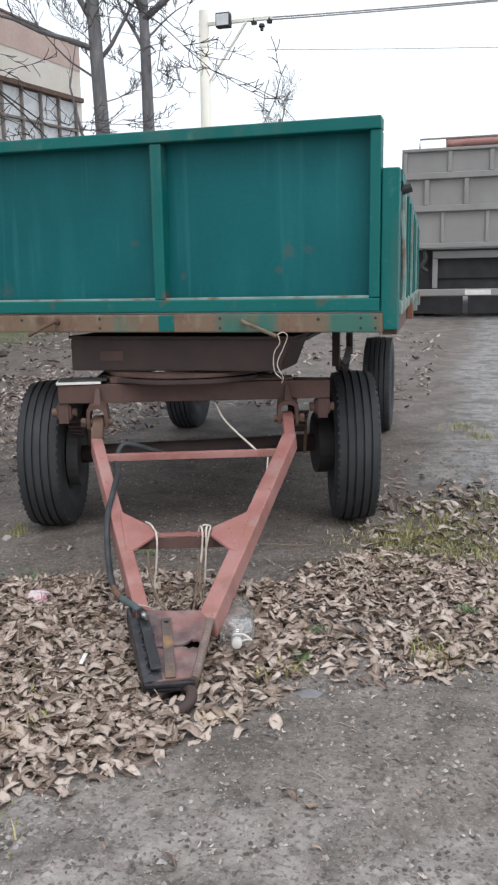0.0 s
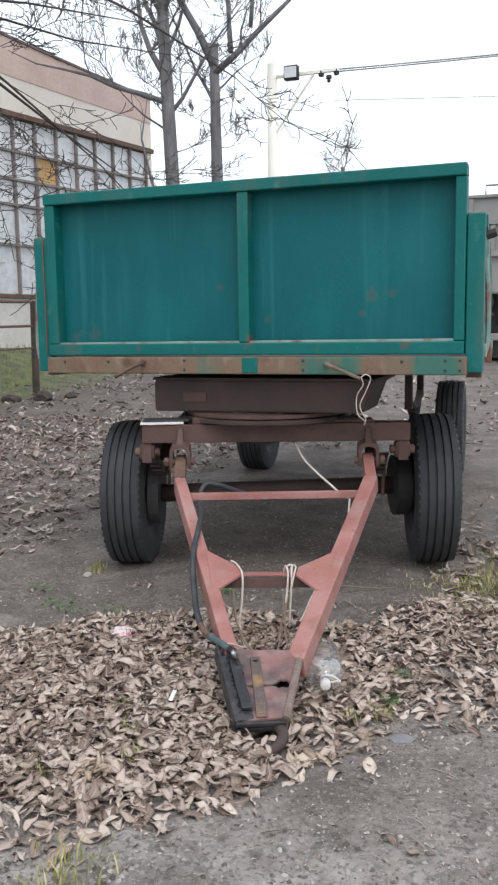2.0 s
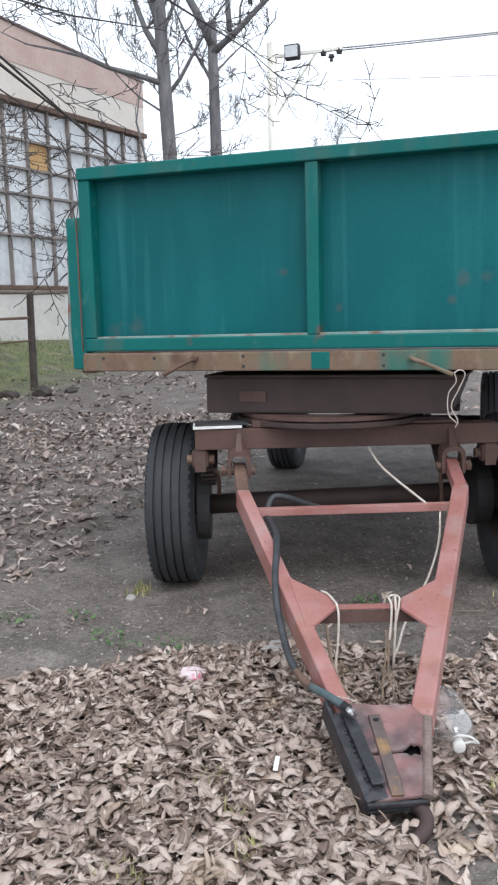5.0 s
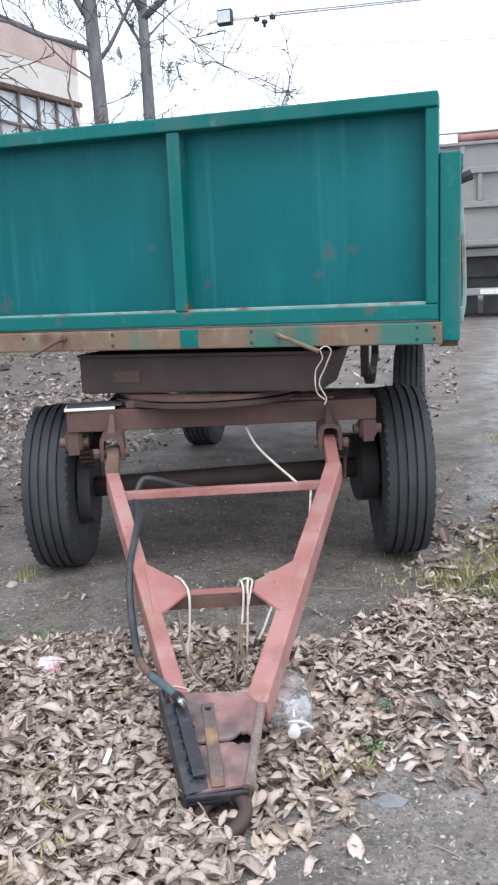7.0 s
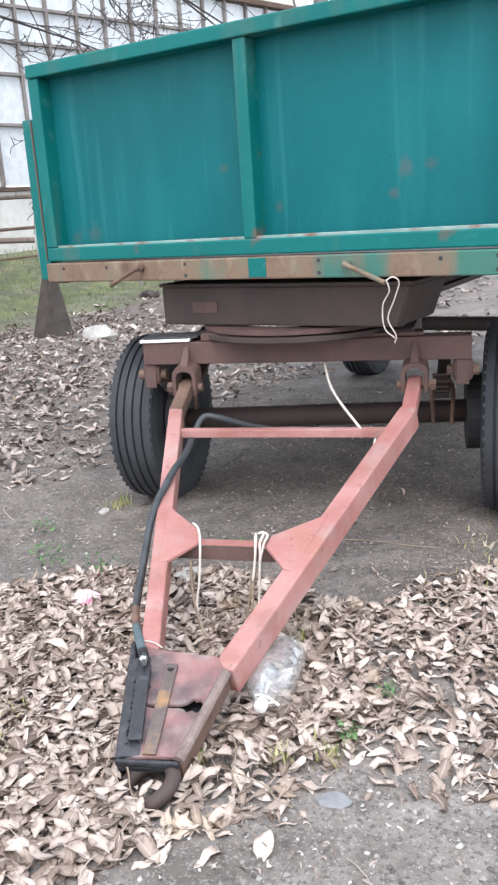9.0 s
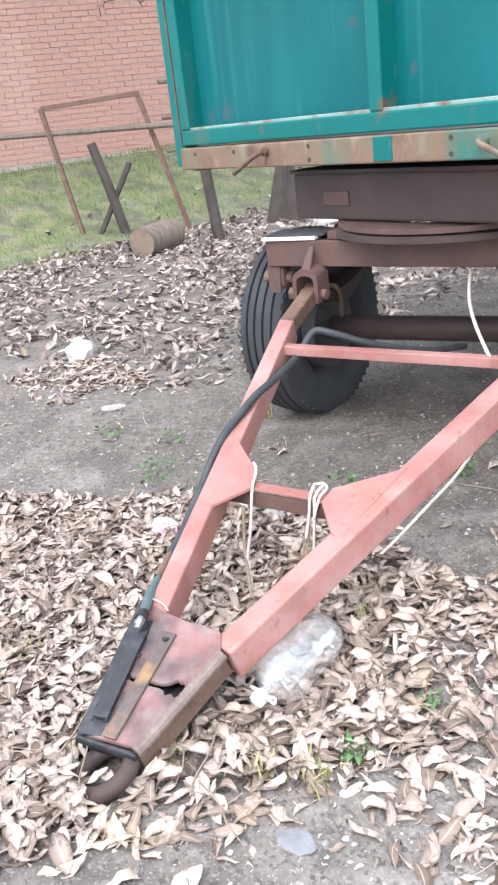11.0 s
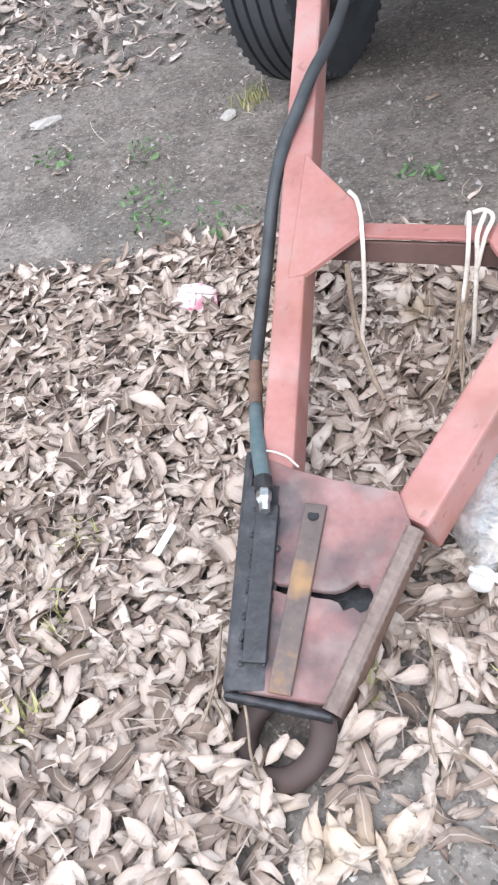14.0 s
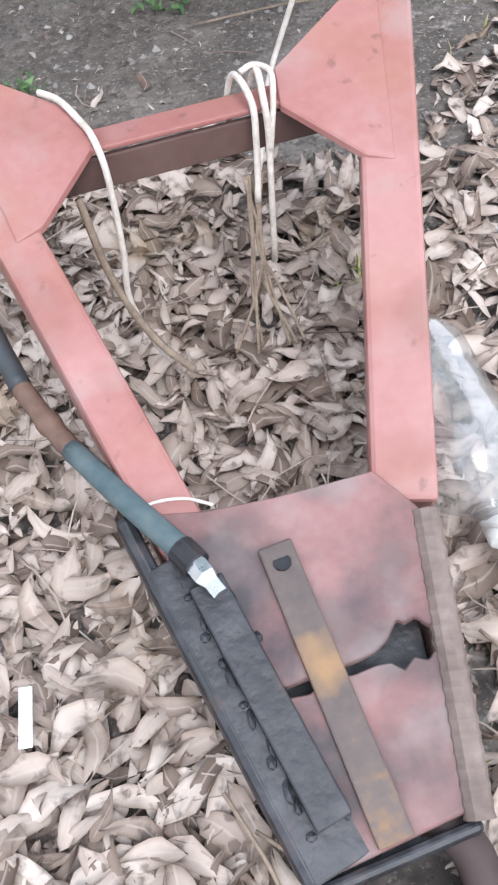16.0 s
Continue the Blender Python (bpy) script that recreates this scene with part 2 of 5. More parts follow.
for m in (LEAF, LEAF_FAR):
    layer(m, (0.2, 0.14, 0.105), 13, 0.52, 0.66, strength=0.6)
    layer(m, (0.42, 0.31, 0.18), 4, 0.6, 0.7, strength=0.4)
    layer(m, (0.09, 0.065, 0.052), 50, 0.55, 0.68, strength=0.7)
    midrib(m)
GRASS = mat("grass_blade", [(0.2, (0.05, 0.09, 0.025)), (0.55, (0.13, 0.18, 0.055)), (0.85, (0.3, 0.28, 0.12))], 5, 60, (0.6, 0.85), 0, island=0.6)
GRASS_DRY = mat("yellow_grass_blade", [(0.2, (0.16, 0.19, 0.05)), (0.55, (0.34, 0.32, 0.12)), (0.85, (0.5, 0.44, 0.24))], 5, 60, (0.6, 0.85), 0, island=0.6)
WEED = mat("weed_leaf", [(0.2, (0.05, 0.11, 0.035)), (0.8, (0.15, 0.25, 0.1))], 5, 60, (0.5, 0.75), 0, island=0.6)
STONE = mat("gravel_stone", [(0.15, (0.08, 0.071, 0.063)), (0.45, (0.17, 0.155, 0.142)), (0.72, (0.27, 0.25, 0.232)), (0.95, (0.5, 0.475, 0.445))], 15, 90, (0.7, 0.95), 0.3, island=0.75)
PALE_STONE = mat("pale_stone", [(0.3, (0.3, 0.28, 0.26)), (0.7, (0.5, 0.47, 0.44))], 9, 70, (0.75, 0.95), 0.5, 0.006)
DAMP_STONE = mat("damp_grey_stone", [(0.3, (0.15, 0.15, 0.155)), (0.7, (0.25, 0.25, 0.26))], 14, 80, (0.6, 0.9), 0.4, 0.004)
PLASTER = mat("old_pale_plaster", [(0.25, (0.64, 0.58, 0.51)), (0.55, (0.77, 0.73, 0.66)), (0.8, (0.84, 0.81, 0.76))], 0.9, 14, (0.8, 0.95), 0.2, 0.01)
layer(PLASTER, (0.58, 0.42, 0.37), 0.5, 0.52, 0.68, (1, 1, 1.6), 0.6)
WHITEWASH = mat("whitewashed_plinth", [(0.25, (0.5, 0.48, 0.45)), (0.6, (0.7, 0.68, 0.65))], 1.2, 14, (0.8, 0.95), 0.2, 0.01)
layer(WHITEWASH, (0.35, 0.28, 0.24), 1.5, 0.58, 0.7, strength=0.6)
BRICK = mat("pinkish_brick", [(0.2, (0.36, 0.18, 0.14)), (0.5, (0.45, 0.26, 0.21)), (0.85, (0.55, 0.37, 0.31))], 0.7, 30, (0.8, 0.95), 0.2, 0.004)
MORTAR = mat("pale_mortar", [(0.3, (0.4, 0.33, 0.29)), (0.7, (0.52, 0.46, 0.42))], 3, 50, (0.85, 0.95), 0.2)
PANE = mat("dusty_pane", [(0.25, (0.52, 0.56, 0.58)), (0.5, (0.66, 0.69, 0.71)), (0.8, (0.76, 0.78, 0.79))], 0.5, 8, (0.15, 0.4), 0.05)
PANE_BOARD = mat("ochre_board", [(0.3, (0.5, 0.3, 0.12)), (0.7, (0.62, 0.42, 0.2))], 3, 40, (0.6, 0.8), 0.1)
PANE_GREEN = mat("green_screen_pane", [(0.3, (0.25, 0.5, 0.42)), (0.7, (0.5, 0.68, 0.62))], 3, 40, (0.3, 0.5), 0)
MULLION = mat("rusty_mullion", [(0.3, (0.17, 0.15, 0.14)), (0.7, (0.3, 0.265, 0.25))], 3, 40, (0.6, 0.9), 0.2)
ROOF = mat("grey_roof_sheet", [(0.3, (0.12, 0.09, 0.085)), (0.7, (0.2, 0.16, 0.15))], 2, 30, (0.6, 0.9), 0.3)
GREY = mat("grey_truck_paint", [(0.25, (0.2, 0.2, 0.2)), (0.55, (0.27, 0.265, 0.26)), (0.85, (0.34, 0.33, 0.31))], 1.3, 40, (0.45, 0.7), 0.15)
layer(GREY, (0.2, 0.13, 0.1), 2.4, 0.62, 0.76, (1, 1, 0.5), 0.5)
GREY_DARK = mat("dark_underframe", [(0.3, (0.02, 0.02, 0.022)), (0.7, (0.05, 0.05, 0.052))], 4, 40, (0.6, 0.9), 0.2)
TARP = mat("faded_red_tarpaulin", [(0.3, (0.35, 0.16, 0.14)), (0.7, (0.45, 0.26, 0.24))], 4, 40, (0.6, 0.8), 0.2)
PINKWASH = mat("pinkish_stained_plaster", [(0.25, (0.5, 0.35, 0.31)), (0.5, (0.6, 0.46, 0.41)), (0.8, (0.72, 0.62, 0.56))], 1.2, 14, (0.8, 0.95), 0.2, 0.01)
# cream concrete raised near white: bright haze is put into the colour
POLE_HAZED = mat("pale_hazed_concrete", [(0.3, (0.84, 0.82, 0.74)), (0.7, (0.88, 0.87, 0.8))], 2, 30, (0.8, 0.95), 0.2)
CABLE = mat("grey_cable", [(0.3, (0.3, 0.3, 0.3)), (0.7, (0.42, 0.42, 0.42))], 2, 30, (0.6, 0.8), 0)


def clear_plastic():
    m = bpy.data.materials.new("clear_plastic")
    m.use_nodes = True
    n, l = m.node_tree.nodes, m.node_tree.links
    b, out = n["Principled BSDF"], n["Material Output"]
    b.inputs["Base Color"].default_value = (0.85, 0.87, 0.87, 1)
    b.inputs["Roughness"].default_value = 0.12
    clear, haze, skin = n.new("ShaderNodeBsdfTransparent"), n.new("ShaderNodeMixShader"), n.new("ShaderNodeMixShader")
    gloss, rim = n.new("ShaderNodeBsdfGlossy"), n.new("ShaderNodeLayerWeight")
    gloss.inputs["Roughness"].default_value, rim.inputs["Blend"].default_value = 0.1, 0.4
    haze.inputs["Fac"].default_value = 0.16
    l.new(clear.outputs["BSDF"], haze.inputs[1])
    l.new(b.outputs["BSDF"], haze.inputs[2])
    edge = n.new("ShaderNodeMath")
    edge.operation = "MULTIPLY_ADD"
    edge.inputs[1].default_value, edge.inputs[2].default_value = 0.45, 0.06
    l.new(rim.outputs["Facing"], edge.inputs[0])
    l.new(edge.outputs[0], skin.inputs["Fac"])
    l.new(haze.outputs["Shader"], skin.inputs[1])
    l.new(gloss.outputs["BSDF"], skin.inputs[2])
    l.new(skin.outputs["Shader"], out.inputs["Surface"])
    return m


CLEAR = clear_plastic()


# ---- mesh helpers ----
def mesh_object(name, bm, material, smooth=False):
    me = bpy.data.meshes.new(name)
    bm.normal_update()
    bm.to_mesh(me)
    bm.free()
    me.materials.append(material)
    if smooth:
        me.polygons.foreach_set("use_smooth", [True] * len(me.polygons))
    return new(name, me)


def part(name, bm, material, parent, label="", smooth=False, m=None):
    ob = mesh_object(name, bm, material, smooth)
    ob.parent = parent
    if m is not None:
        ob.matrix_basis = m
    return tagged(ob, label)


def thing(name, label, category, m=None, group="", kind=""):
    ob = new(name)
    if m is not None:
        ob.matrix_basis = m
    return tagged(ob, label, category, group, kind)


def join(bm, other):
    me = bpy.data.meshes.new("tmp")
    other.to_mesh(me)
    other.free()
    bm.from_mesh(me)
    bpy.data.meshes.remove(me)
    return bm


def box(lo, hi, bevel=0.004, m=None, bm=None):
    b = bmesh.new()
    c = [(a + d) / 2 for a, d in zip(lo, hi)]
    bmesh.ops.create_cube(b, size=1, matrix=Matrix.Translation(c) @ Matrix.Diagonal((*[d - a for a, d in zip(lo, hi)], 1)))
    if bevel:
        bmesh.ops.bevel(b, geom=b.edges[:], offset=bevel, segments=2, affect="EDGES", profile=0.5)
    if m is not None:
        b.transform(m)
    return join(bm, b) if bm else b


def beam(p0, p1, width, height, bevel=0.004, up=(0, 0, 1), bm=None):
    """A bar from p0 to p1, the line in the middle of its top face."""
    p0, p1 = Vector(p0), Vector(p1)
    y = (p1 - p0).normalized()
    x = y.cross(Vector(up)).normalized()
    z = x.cross(y)
    m = Matrix((x, y, z)).transposed().to_4x4()
    m.translation = p0
    return box((-width / 2, 0, -height), (width / 2, (p1 - p0).length, 0), bevel, m, bm)


def plate(points, thick, bevel=0.002, bm=None):
    """A plate with the given top corners, thickness downwards."""
    b = bmesh.new()
    f = b.faces.new([b.verts.new(p) for p in points])
    n0 = Vector((0, 0, -thick))
    r = bmesh.ops.extrude_face_region(b, geom=[f])
    bmesh.ops.translate(b, vec=n0, verts=[v for v in r["geom"] if isinstance(v, bmesh.types.BMVert)])
    bmesh.ops.recalc_face_normals(b, faces=b.faces[:])
    if bevel:
        bmesh.ops.bevel(b, geom=b.edges[:], offset=bevel, segments=1, affect="EDGES")
    return join(bm, b) if bm else b


def smooth_line(points, n=8):
    """Points on a Catmull-Rom line through the given ones."""
    p = [Vector(q) for q in points]
    p = [2 * p[0] - p[1]] + p + [2 * p[-1] - p[-2]]
    out = []
    for i in range(1, len(p) - 2):
        for k in range(n):
            t = k / n
            a, b, c, d = p[i - 1:i + 3]
            out.append(0.5 * (2 * b + (c - a) * t + (2 * a - 5 * b + 4 * c - d) * t * t + (3 * b - a - 3 * c + d) * t ** 3))
    return out + [p[-2]]


def tube(points, radii, sides=8, bm=None, caps=True):
    bm = bm or bmesh.new()
    pts = [Vector(p) for p in points]
    if not hasattr(radii, "__len__"):
        radii = [radii] * len(pts)
    rings, side = [], None
    for i, p in enumerate(pts):
        d = (pts[min(i + 1, len(pts) - 1)] - pts[max(i - 1, 0)]).normalized()
        if side is None:
            side = d.orthogonal().normalized()
        side = (side - d * side.dot(d)).normalized()
        up = d.cross(side)
        rings.append([bm.verts.new(p + radii[i] * (math.cos(a) * side + math.sin(a) * up)) for a in [k * math.tau / sides for k in range(sides)]])
    for r0, r1 in zip(rings, rings[1:]):
        for k in range(sides):
            bm.faces.new((r0[k], r0[(k + 1) % sides], r1[(k + 1) % sides], r1[k]))
    if caps:
        bm.faces.new(rings[0][::-1])
        bm.faces.new(rings[-1])
    return bm


def lathe(profile, segs=48, bm=None, closed=False):
    """Turns (x, r) round the x axis."""
    bm = bm or bmesh.new()
    rings = [[bm.verts.new((x, r * math.cos(a), r * math.sin(a))) for a in [k * math.tau / segs for k in range(segs)]] for x, r in profile]
    pairs = list(zip(rings, rings[1:])) + ([(rings[-1], rings[0])] if closed else [])
    for r0, r1 in pairs:
        for k in range(segs):
            bm.faces.new((r0[k], r1[k], r1[(k + 1) % segs], r0[(k + 1) % segs]))
    return bm


def rng_of(seed):
    return np.random.default_rng(seed)


def smoothstep(a, b, x):
    t = np.clip((x - a) / (b - a), 0, 1)
    return t * t * (3 - 2 * t)


def wobble(x, y, f, seed=0.0):
    """A cheap smooth noise from -1 to 1 for arrays."""
    return (np.sin(x * f + 1.7 * np.sin(y * f * 0.7 + seed) + seed) + np.sin(y * f * 1.3 + 1.3 * np.sin(x * f * 0.9 - seed) + 2.1 * seed)) / 2


# ---- ground ----
def ground_z(x, y):
    x, y = np.asarray(x, float), np.asarray(y, float)
    rise = 0.048 * 0.8 * np.logaddexp(0, (np.minimum(y, 22) - 3.8) / 0.8)
    lawn = 0.8 * smoothstep(-6.9, -9.8, x)
    near = smoothstep(-12, -8, y)
    bumps = 0.012 * wobble(x, y, 2.3, 0.4) * smoothstep(14, 6, np.hypot(x, y)) + 0.005 * wobble(x, y, 9, 1.9) * smoothstep(5, 3, np.hypot(x, y))
    dip = -0.035 * np.exp(-((x + 0.95) ** 2 + (y - 0.35) ** 2) / 0.35)
    return rise + dip + lawn * near + bumps * smoothstep(60, 20, np.hypot(x, y))


def leaf_cover(x, y):
    """How thickly the fallen leaves lie, 0 to 1."""
    w = 0.10 * wobble(x, y, 3.1, 0.7) + 0.06 * wobble(x, y, 8.3, 2.2)
    top = np.where(x < 0, -0.47 + 0.62 * x, -0.42 + 0.1 * x)
    right = np.interp(y, [-2.3, -2.05, -1.8, -1.5, -1.2, -0.8, -0.4], [0.2, 0.48, 0.72, 0.88, 0.9, 0.95, 0.85])
    pile = smoothstep(0.1, -0.12, y - top + w) * smoothstep(0.2, -0.16, x - right + 1.3 * w) * smoothstep(-2.6, -1.72, y + 1.5 * w + 0.1 * np.minimum(x, 0))
    band = 0.9 * smoothstep(0.78, 1.0, x + w) * smoothstep(-1.15, -0.95, y + w - 0.15 * np.sin(4 * x)) * smoothstep(1.9, 1.3, y + w) * smoothstep(2.6, 2.0, x) * (0.66 + 0.34 * wobble(x, y, 4.0, 5.1))
    edge = np.where(y > 0.3, -1.45, -1.5 - 0.3 * (0.3 - y))
    field = 0.62 * smoothstep(0.15, -0.3, x - edge + w) * smoothstep(-0.55, -0.2, y + 0.35 * np.clip(-x - 2, 0, 2) + w) * smoothstep(-7.2, -6.4, x) * (0.7 + 0.3 * wobble(x, y, 2.2, 3.3))
    back = 0.3 * smoothstep(-1.6, -1.2, x) * smoothstep(1.1, 0.6, x) * smoothstep(4.0, 5.5, y)
    return np.clip(np.maximum.reduce([pile, np.maximum(band, 0), np.maximum(field, 0), back * smoothstep(12, 9, y)]), 0, 1)


def build_ground():
    def axis(lo, hi, step, far):
        a = list(np.arange(lo, hi + 1e-6, step))
        s, v = step, a[-1]
        while v < far:
            s *= 1.18
            v += s
            a.append(v)
        s, v = step, a[0]
        while v > -far:
            s *= 1.18
            v -= s
            a.insert(0, v)
        return np.array(a)

    xs, ys = axis(-3.2, 3.0, 0.05, 600), axis(-3.4, 3.0, 0.05, 600)
    gx, gy = np.meshgrid(xs, ys)
    gz = ground_z(gx, gy)
    rough = rng_of(3).normal(0, 0.003, gz.shape)
    gz = gz + np.where((abs(gx) < 4) & (abs(gy) < 5), rough, 0)
    nx, ny = len(xs), len(ys)
    verts = np.stack([gx.ravel(), gy.ravel(), gz.ravel()], 1)
    i = (np.arange(ny - 1)[:, None] * nx + np.arange(nx - 1)).ravel()
    faces = np.stack([i, i + 1, i + nx + 1, i + nx], 1)
    me = bpy.data.meshes.new("ground")
    me.from_pydata(verts, [], faces.tolist())
    me.polygons.foreach_set("use_smooth", [True] * len(me.polygons))
    x, y = gx.ravel(), gy.ravel()
    w = 0.25 * wobble(x, y, 2.0, 0.9) + 0.12 * wobble(x, y, 6.0, 0.2)
    lawn = smoothstep(-6.3, -7.2, x + w)
    tarmac = np.maximum(smoothstep(1.0, 1.5, x + 0.4 * w) * smoothstep(0.9, 1.6, y + w), smoothstep(13, 16, y) * smoothstep(-6, -4, x))
    grit = np.maximum(smoothstep(-1.75, -2.15, y + 0.7 * w) * 0.9, smoothstep(0.75, 1.1, x + 0.5 * w) * smoothstep(0.2, -0.8, y + w) * 0.25)
    for key, v in (("lawn", lawn), ("tarmac", tarmac), ("grit", grit), ("litter", leaf_cover(x, y))):
        me.attributes.new(key, "FLOAT", "POINT").data.foreach_set("value", v.astype(np.float32))
    m = mat("trodden_soil", [(0.3, (0.064, 0.052, 0.043)), (0.46, (0.13, 0.109, 0.094)), (0.6, (0.2, 0.172, 0.152)), (0.72, (0.32, 0.283, 0.254))], 3.0, 38, (0.75, 0.95), 0.9, 0.014, mixfine=0.5)
    n, l = m.node_tree.nodes, m.node_tree.links
    b = n["Principled BSDF"]
    tc = n.new("ShaderNodeTexCoord")

    def noise_ramp(scale, stops, detail=8):
        t = n.new("ShaderNodeTexNoise")
        t.inputs["Scale"].default_value, t.inputs["Detail"].default_value, t.inputs["Roughness"].default_value = scale, detail, 0.5 if detail < 10 else 0.78
        l.new(tc.outputs["Object"], t.inputs["Vector"])
        r = n.new("ShaderNodeValToRGB")
        e = r.color_ramp.elements
        while len(e) < len(stops):
            e.new(0.5)
        for k, (p, c) in enumerate(stops):
            e[k].position, e[k].color = p, (*c, 1)
        l.new(t.outputs["Fac"], r.inputs["Fac"])
        return r.outputs["Color"]

    layers = (
        ("litter", noise_ramp(40, [(0.35, (0.05, 0.041, 0.037)), (0.55, (0.14, 0.113, 0.1)), (0.7, (0.3, 0.25, 0.225))])),
        ("grit", noise_ramp(7, [(0.3, (0.11, 0.097, 0.087)), (0.45, (0.23, 0.208, 0.19)), (0.58, (0.35, 0.324, 0.302)), (0.72, (0.56, 0.53, 0.5))], 14)),
        ("tarmac", noise_ramp(9, [(0.3, (0.16, 0.157, 0.155)), (0.5, (0.25, 0.245, 0.24)), (0.72, (0.36, 0.35, 0.345))])),
        ("lawn", noise_ramp(3.5, [(0.3, (0.085, 0.11, 0.035)), (0.5, (0.14, 0.18, 0.06)), (0.7, (0.24, 0.22, 0.11))])),
    )
    for key, colour in layers:
        at = n.new("ShaderNodeAttribute")
        at.attribute_name = key
        mx = n.new("ShaderNodeMix")
        mx.data_type = "RGBA"
        l.new(at.outputs["Fac"], mx.inputs["Factor"])
        l.new(b.inputs["Base Color"].links[0].from_socket, mx.inputs["A"])
        l.new(colour, mx.inputs["B"])
        l.new(mx.outputs["Result"], b.inputs["Base Color"])
    layer(m, (0.055, 0.048, 0.042), 22, 0.54, 0.68, strength=0.65)
    layer(m, (0.25, 0.224, 0.2), 2.6, 0.52, 0.64, strength=0.4, offset=(4, 2, 0))
    layer(m, (0.075, 0.064, 0.055), 3.7, 0.49, 0.62, strength=0.6)
    layer(m, (0.05, 0.043, 0.037), 75, 0.54, 0.64, strength=0.6, offset=(3, 1, 0))
    layer(m, (0.34, 0.31, 0.28), 60, 0.58, 0.68, strength=0.45)
    layer(m, (0.38, 0.35, 0.325), 140, 0.58, 0.68, strength=0.5)
    me.materials.append(m)
    return tagged(new("ground", me), "damp trodden soil with grit, tarmac and lawn", "ground", kind="structure")


build_ground()

# ---- farm trailer ----
trailer = thing("farm_trailer", "old two-axle farm trailer with teal steel sides and a red drawbar", "trailer")


REAR = pose(0, 0, 0, 0, 0, 3.8)


def build_body():
    bed = lambda name, bm, mtl, parent=trailer, label="": part(name, bm, mtl, parent, label, m=REAR if parent is trailer else None)
    # the recessed sheet of the front board, then its frame, proud of it
    front = part("front_board", box((-1.05, 0.07, 1.17), (1.05, 0.08, 1.985), 0.002), PAINT, trailer, "weathered teal sheet steel front board")
    part("top_rail", box((-1.075, -0.012, 1.945), (1.075, 0.085, 2.0), 0.006), PAINT_FRAME, front)
    part("bottom_rail", box((-1.075, -0.005, 1.168), (1.075, 0.085, 1.228), 0.006), PAINT_FRAME, front)
    part("rail_lip", plate([(-1.015, 0.002, 1.236), (1.03, 0.002, 1.24), (1.03, 0.013, 1.24), (-1.015, 0.013, 1.236)], 0.014, 0.002), EDGE, front, "rubbed pale edge of the lower rail")
    for x0, x1 in ((-1.075, -1.015), (0.0, 0.057), (1.027, 1.075)):
        part("upright", box((x0, -0.004, 1.229), (x1, 0.083, 1.944), 0.006), PAINT_FRAME, front)
    sill = part("front_sill", box((-1.09, -0.012, 1.075), (1.09, 0.06, 1.16), 0.006), SILL, trailer, "rusty brown front sill with green paint remains")
    # dark discs laid on the sill, standing in for the shade in bolt holes
    for x in (-0.98, -0.72, -0.29, 0.33, 0.8):
        for z in ((1.14, 1.095) if x in (-0.29, 0.33) else (1.135,)):
            part("bolt_hole_shade", tube([(x, -0.0125, z), (x, -0.014, z)], 0.008, 8), GREY_DARK, sill)
    for x in (0.995, 1.06):
        for z in (1.14, 1.095):
            part("bolt_hole_shade", tube([(x, -0.0125, z), (x, -0.014, z)], 0.007, 8), GREY_DARK, sill)
    part("green_patch", box((0.02, -0.016, 1.082), (0.1, -0.011, 1.156), 0.002), PAINT_FRAME, sill, "patch of green paint on the sill")
    for x, dx, mtl in ((-0.52, -0.13, RUSTY), (0.45, 0.17, SILL)):
        h = part("latch_handle", tube(smooth_line([(x, -0.02, 1.128), (x + dx * 0.1, -0.055, 1.122), (x + dx, -0.075, 1.062)], 5), 0.009, 8), mtl, trailer, "bent iron latch handle")
        part("latch_pivot", tube([(x, 0.0, 1.13), (x, -0.03, 1.13)], 0.016, 10), mtl, h)
    # corner posts at both ends of the front, carrying the side boards
    for s in (-1, 1):
        bm = box((min(s * 1.078, s * 1.155), 0.01, 1.085), (max(s * 1.078, s * 1.155), 0.075, 1.785), 0.006)
        part("corner_post", bm, PAINT_FRAME, trailer)
        if s < 0:
            part("post_seam", box((min(s * 1.094, s * 1.1), 0.004, 1.17), (max(s * 1.094, s * 1.1), 0.012, 1.78), 0.001), RUSTY, trailer)
        y0 = 0.17 if s < 0 else 0.01
        side = bed("side_board", box((min(s * 1.13, s * 1.15), y0, 1.16), (max(s * 1.13, s * 1.15), 4.1, 1.76), 0.003), PAINT, trailer)
        bed("side_top_rail", box((min(s * 1.12, s * 1.165), y0, 1.73), (max(s * 1.12, s * 1.165), 4.1, 1.785), 0.005), PAINT_FRAME, side)
        bed("side_bottom_rail", box((min(s * 1.12, s * 1.17), y0, 1.15), (max(s * 1.12, s * 1.17), 4.1, 1.21), 0.005), EDGE, side, "peeling pale lower rail")
        for k in range(9):
            y = 0.3 + k * 0.46
            bed("rib", box((min(s * 1.15, s * 1.172), y, 1.2), (max(s * 1.15, s * 1.172), y + 0.05, 1.735), 0.004), PAINT_FRAME if k % 3 else EDGE, side)
        hook = bed("side_latch", tube(smooth_line([(s * 1.157, 0.11, 1.15), (s * 1.172, 0.12, 1.24), (s * 1.168, 0.13, 1.45), (s * 1.157, 0.13, 1.62)], 5), 0.012, 7), EDGE, trailer, "peeling white side latch rod")
        if s > 0:
            bed("latch_eye", tube([(s * 1.155, 0.1, 1.7), (s * 1.2, 0.1, 1.715)], 0.02, 8), GREY_DARK, hook)
        bed("bed_rail", box((min(s * 1.08, s * 1.15), y0, 1.06), (max(s * 1.08, s * 1.15), 4.1, 1.145), 0.004), RUSTY, trailer)
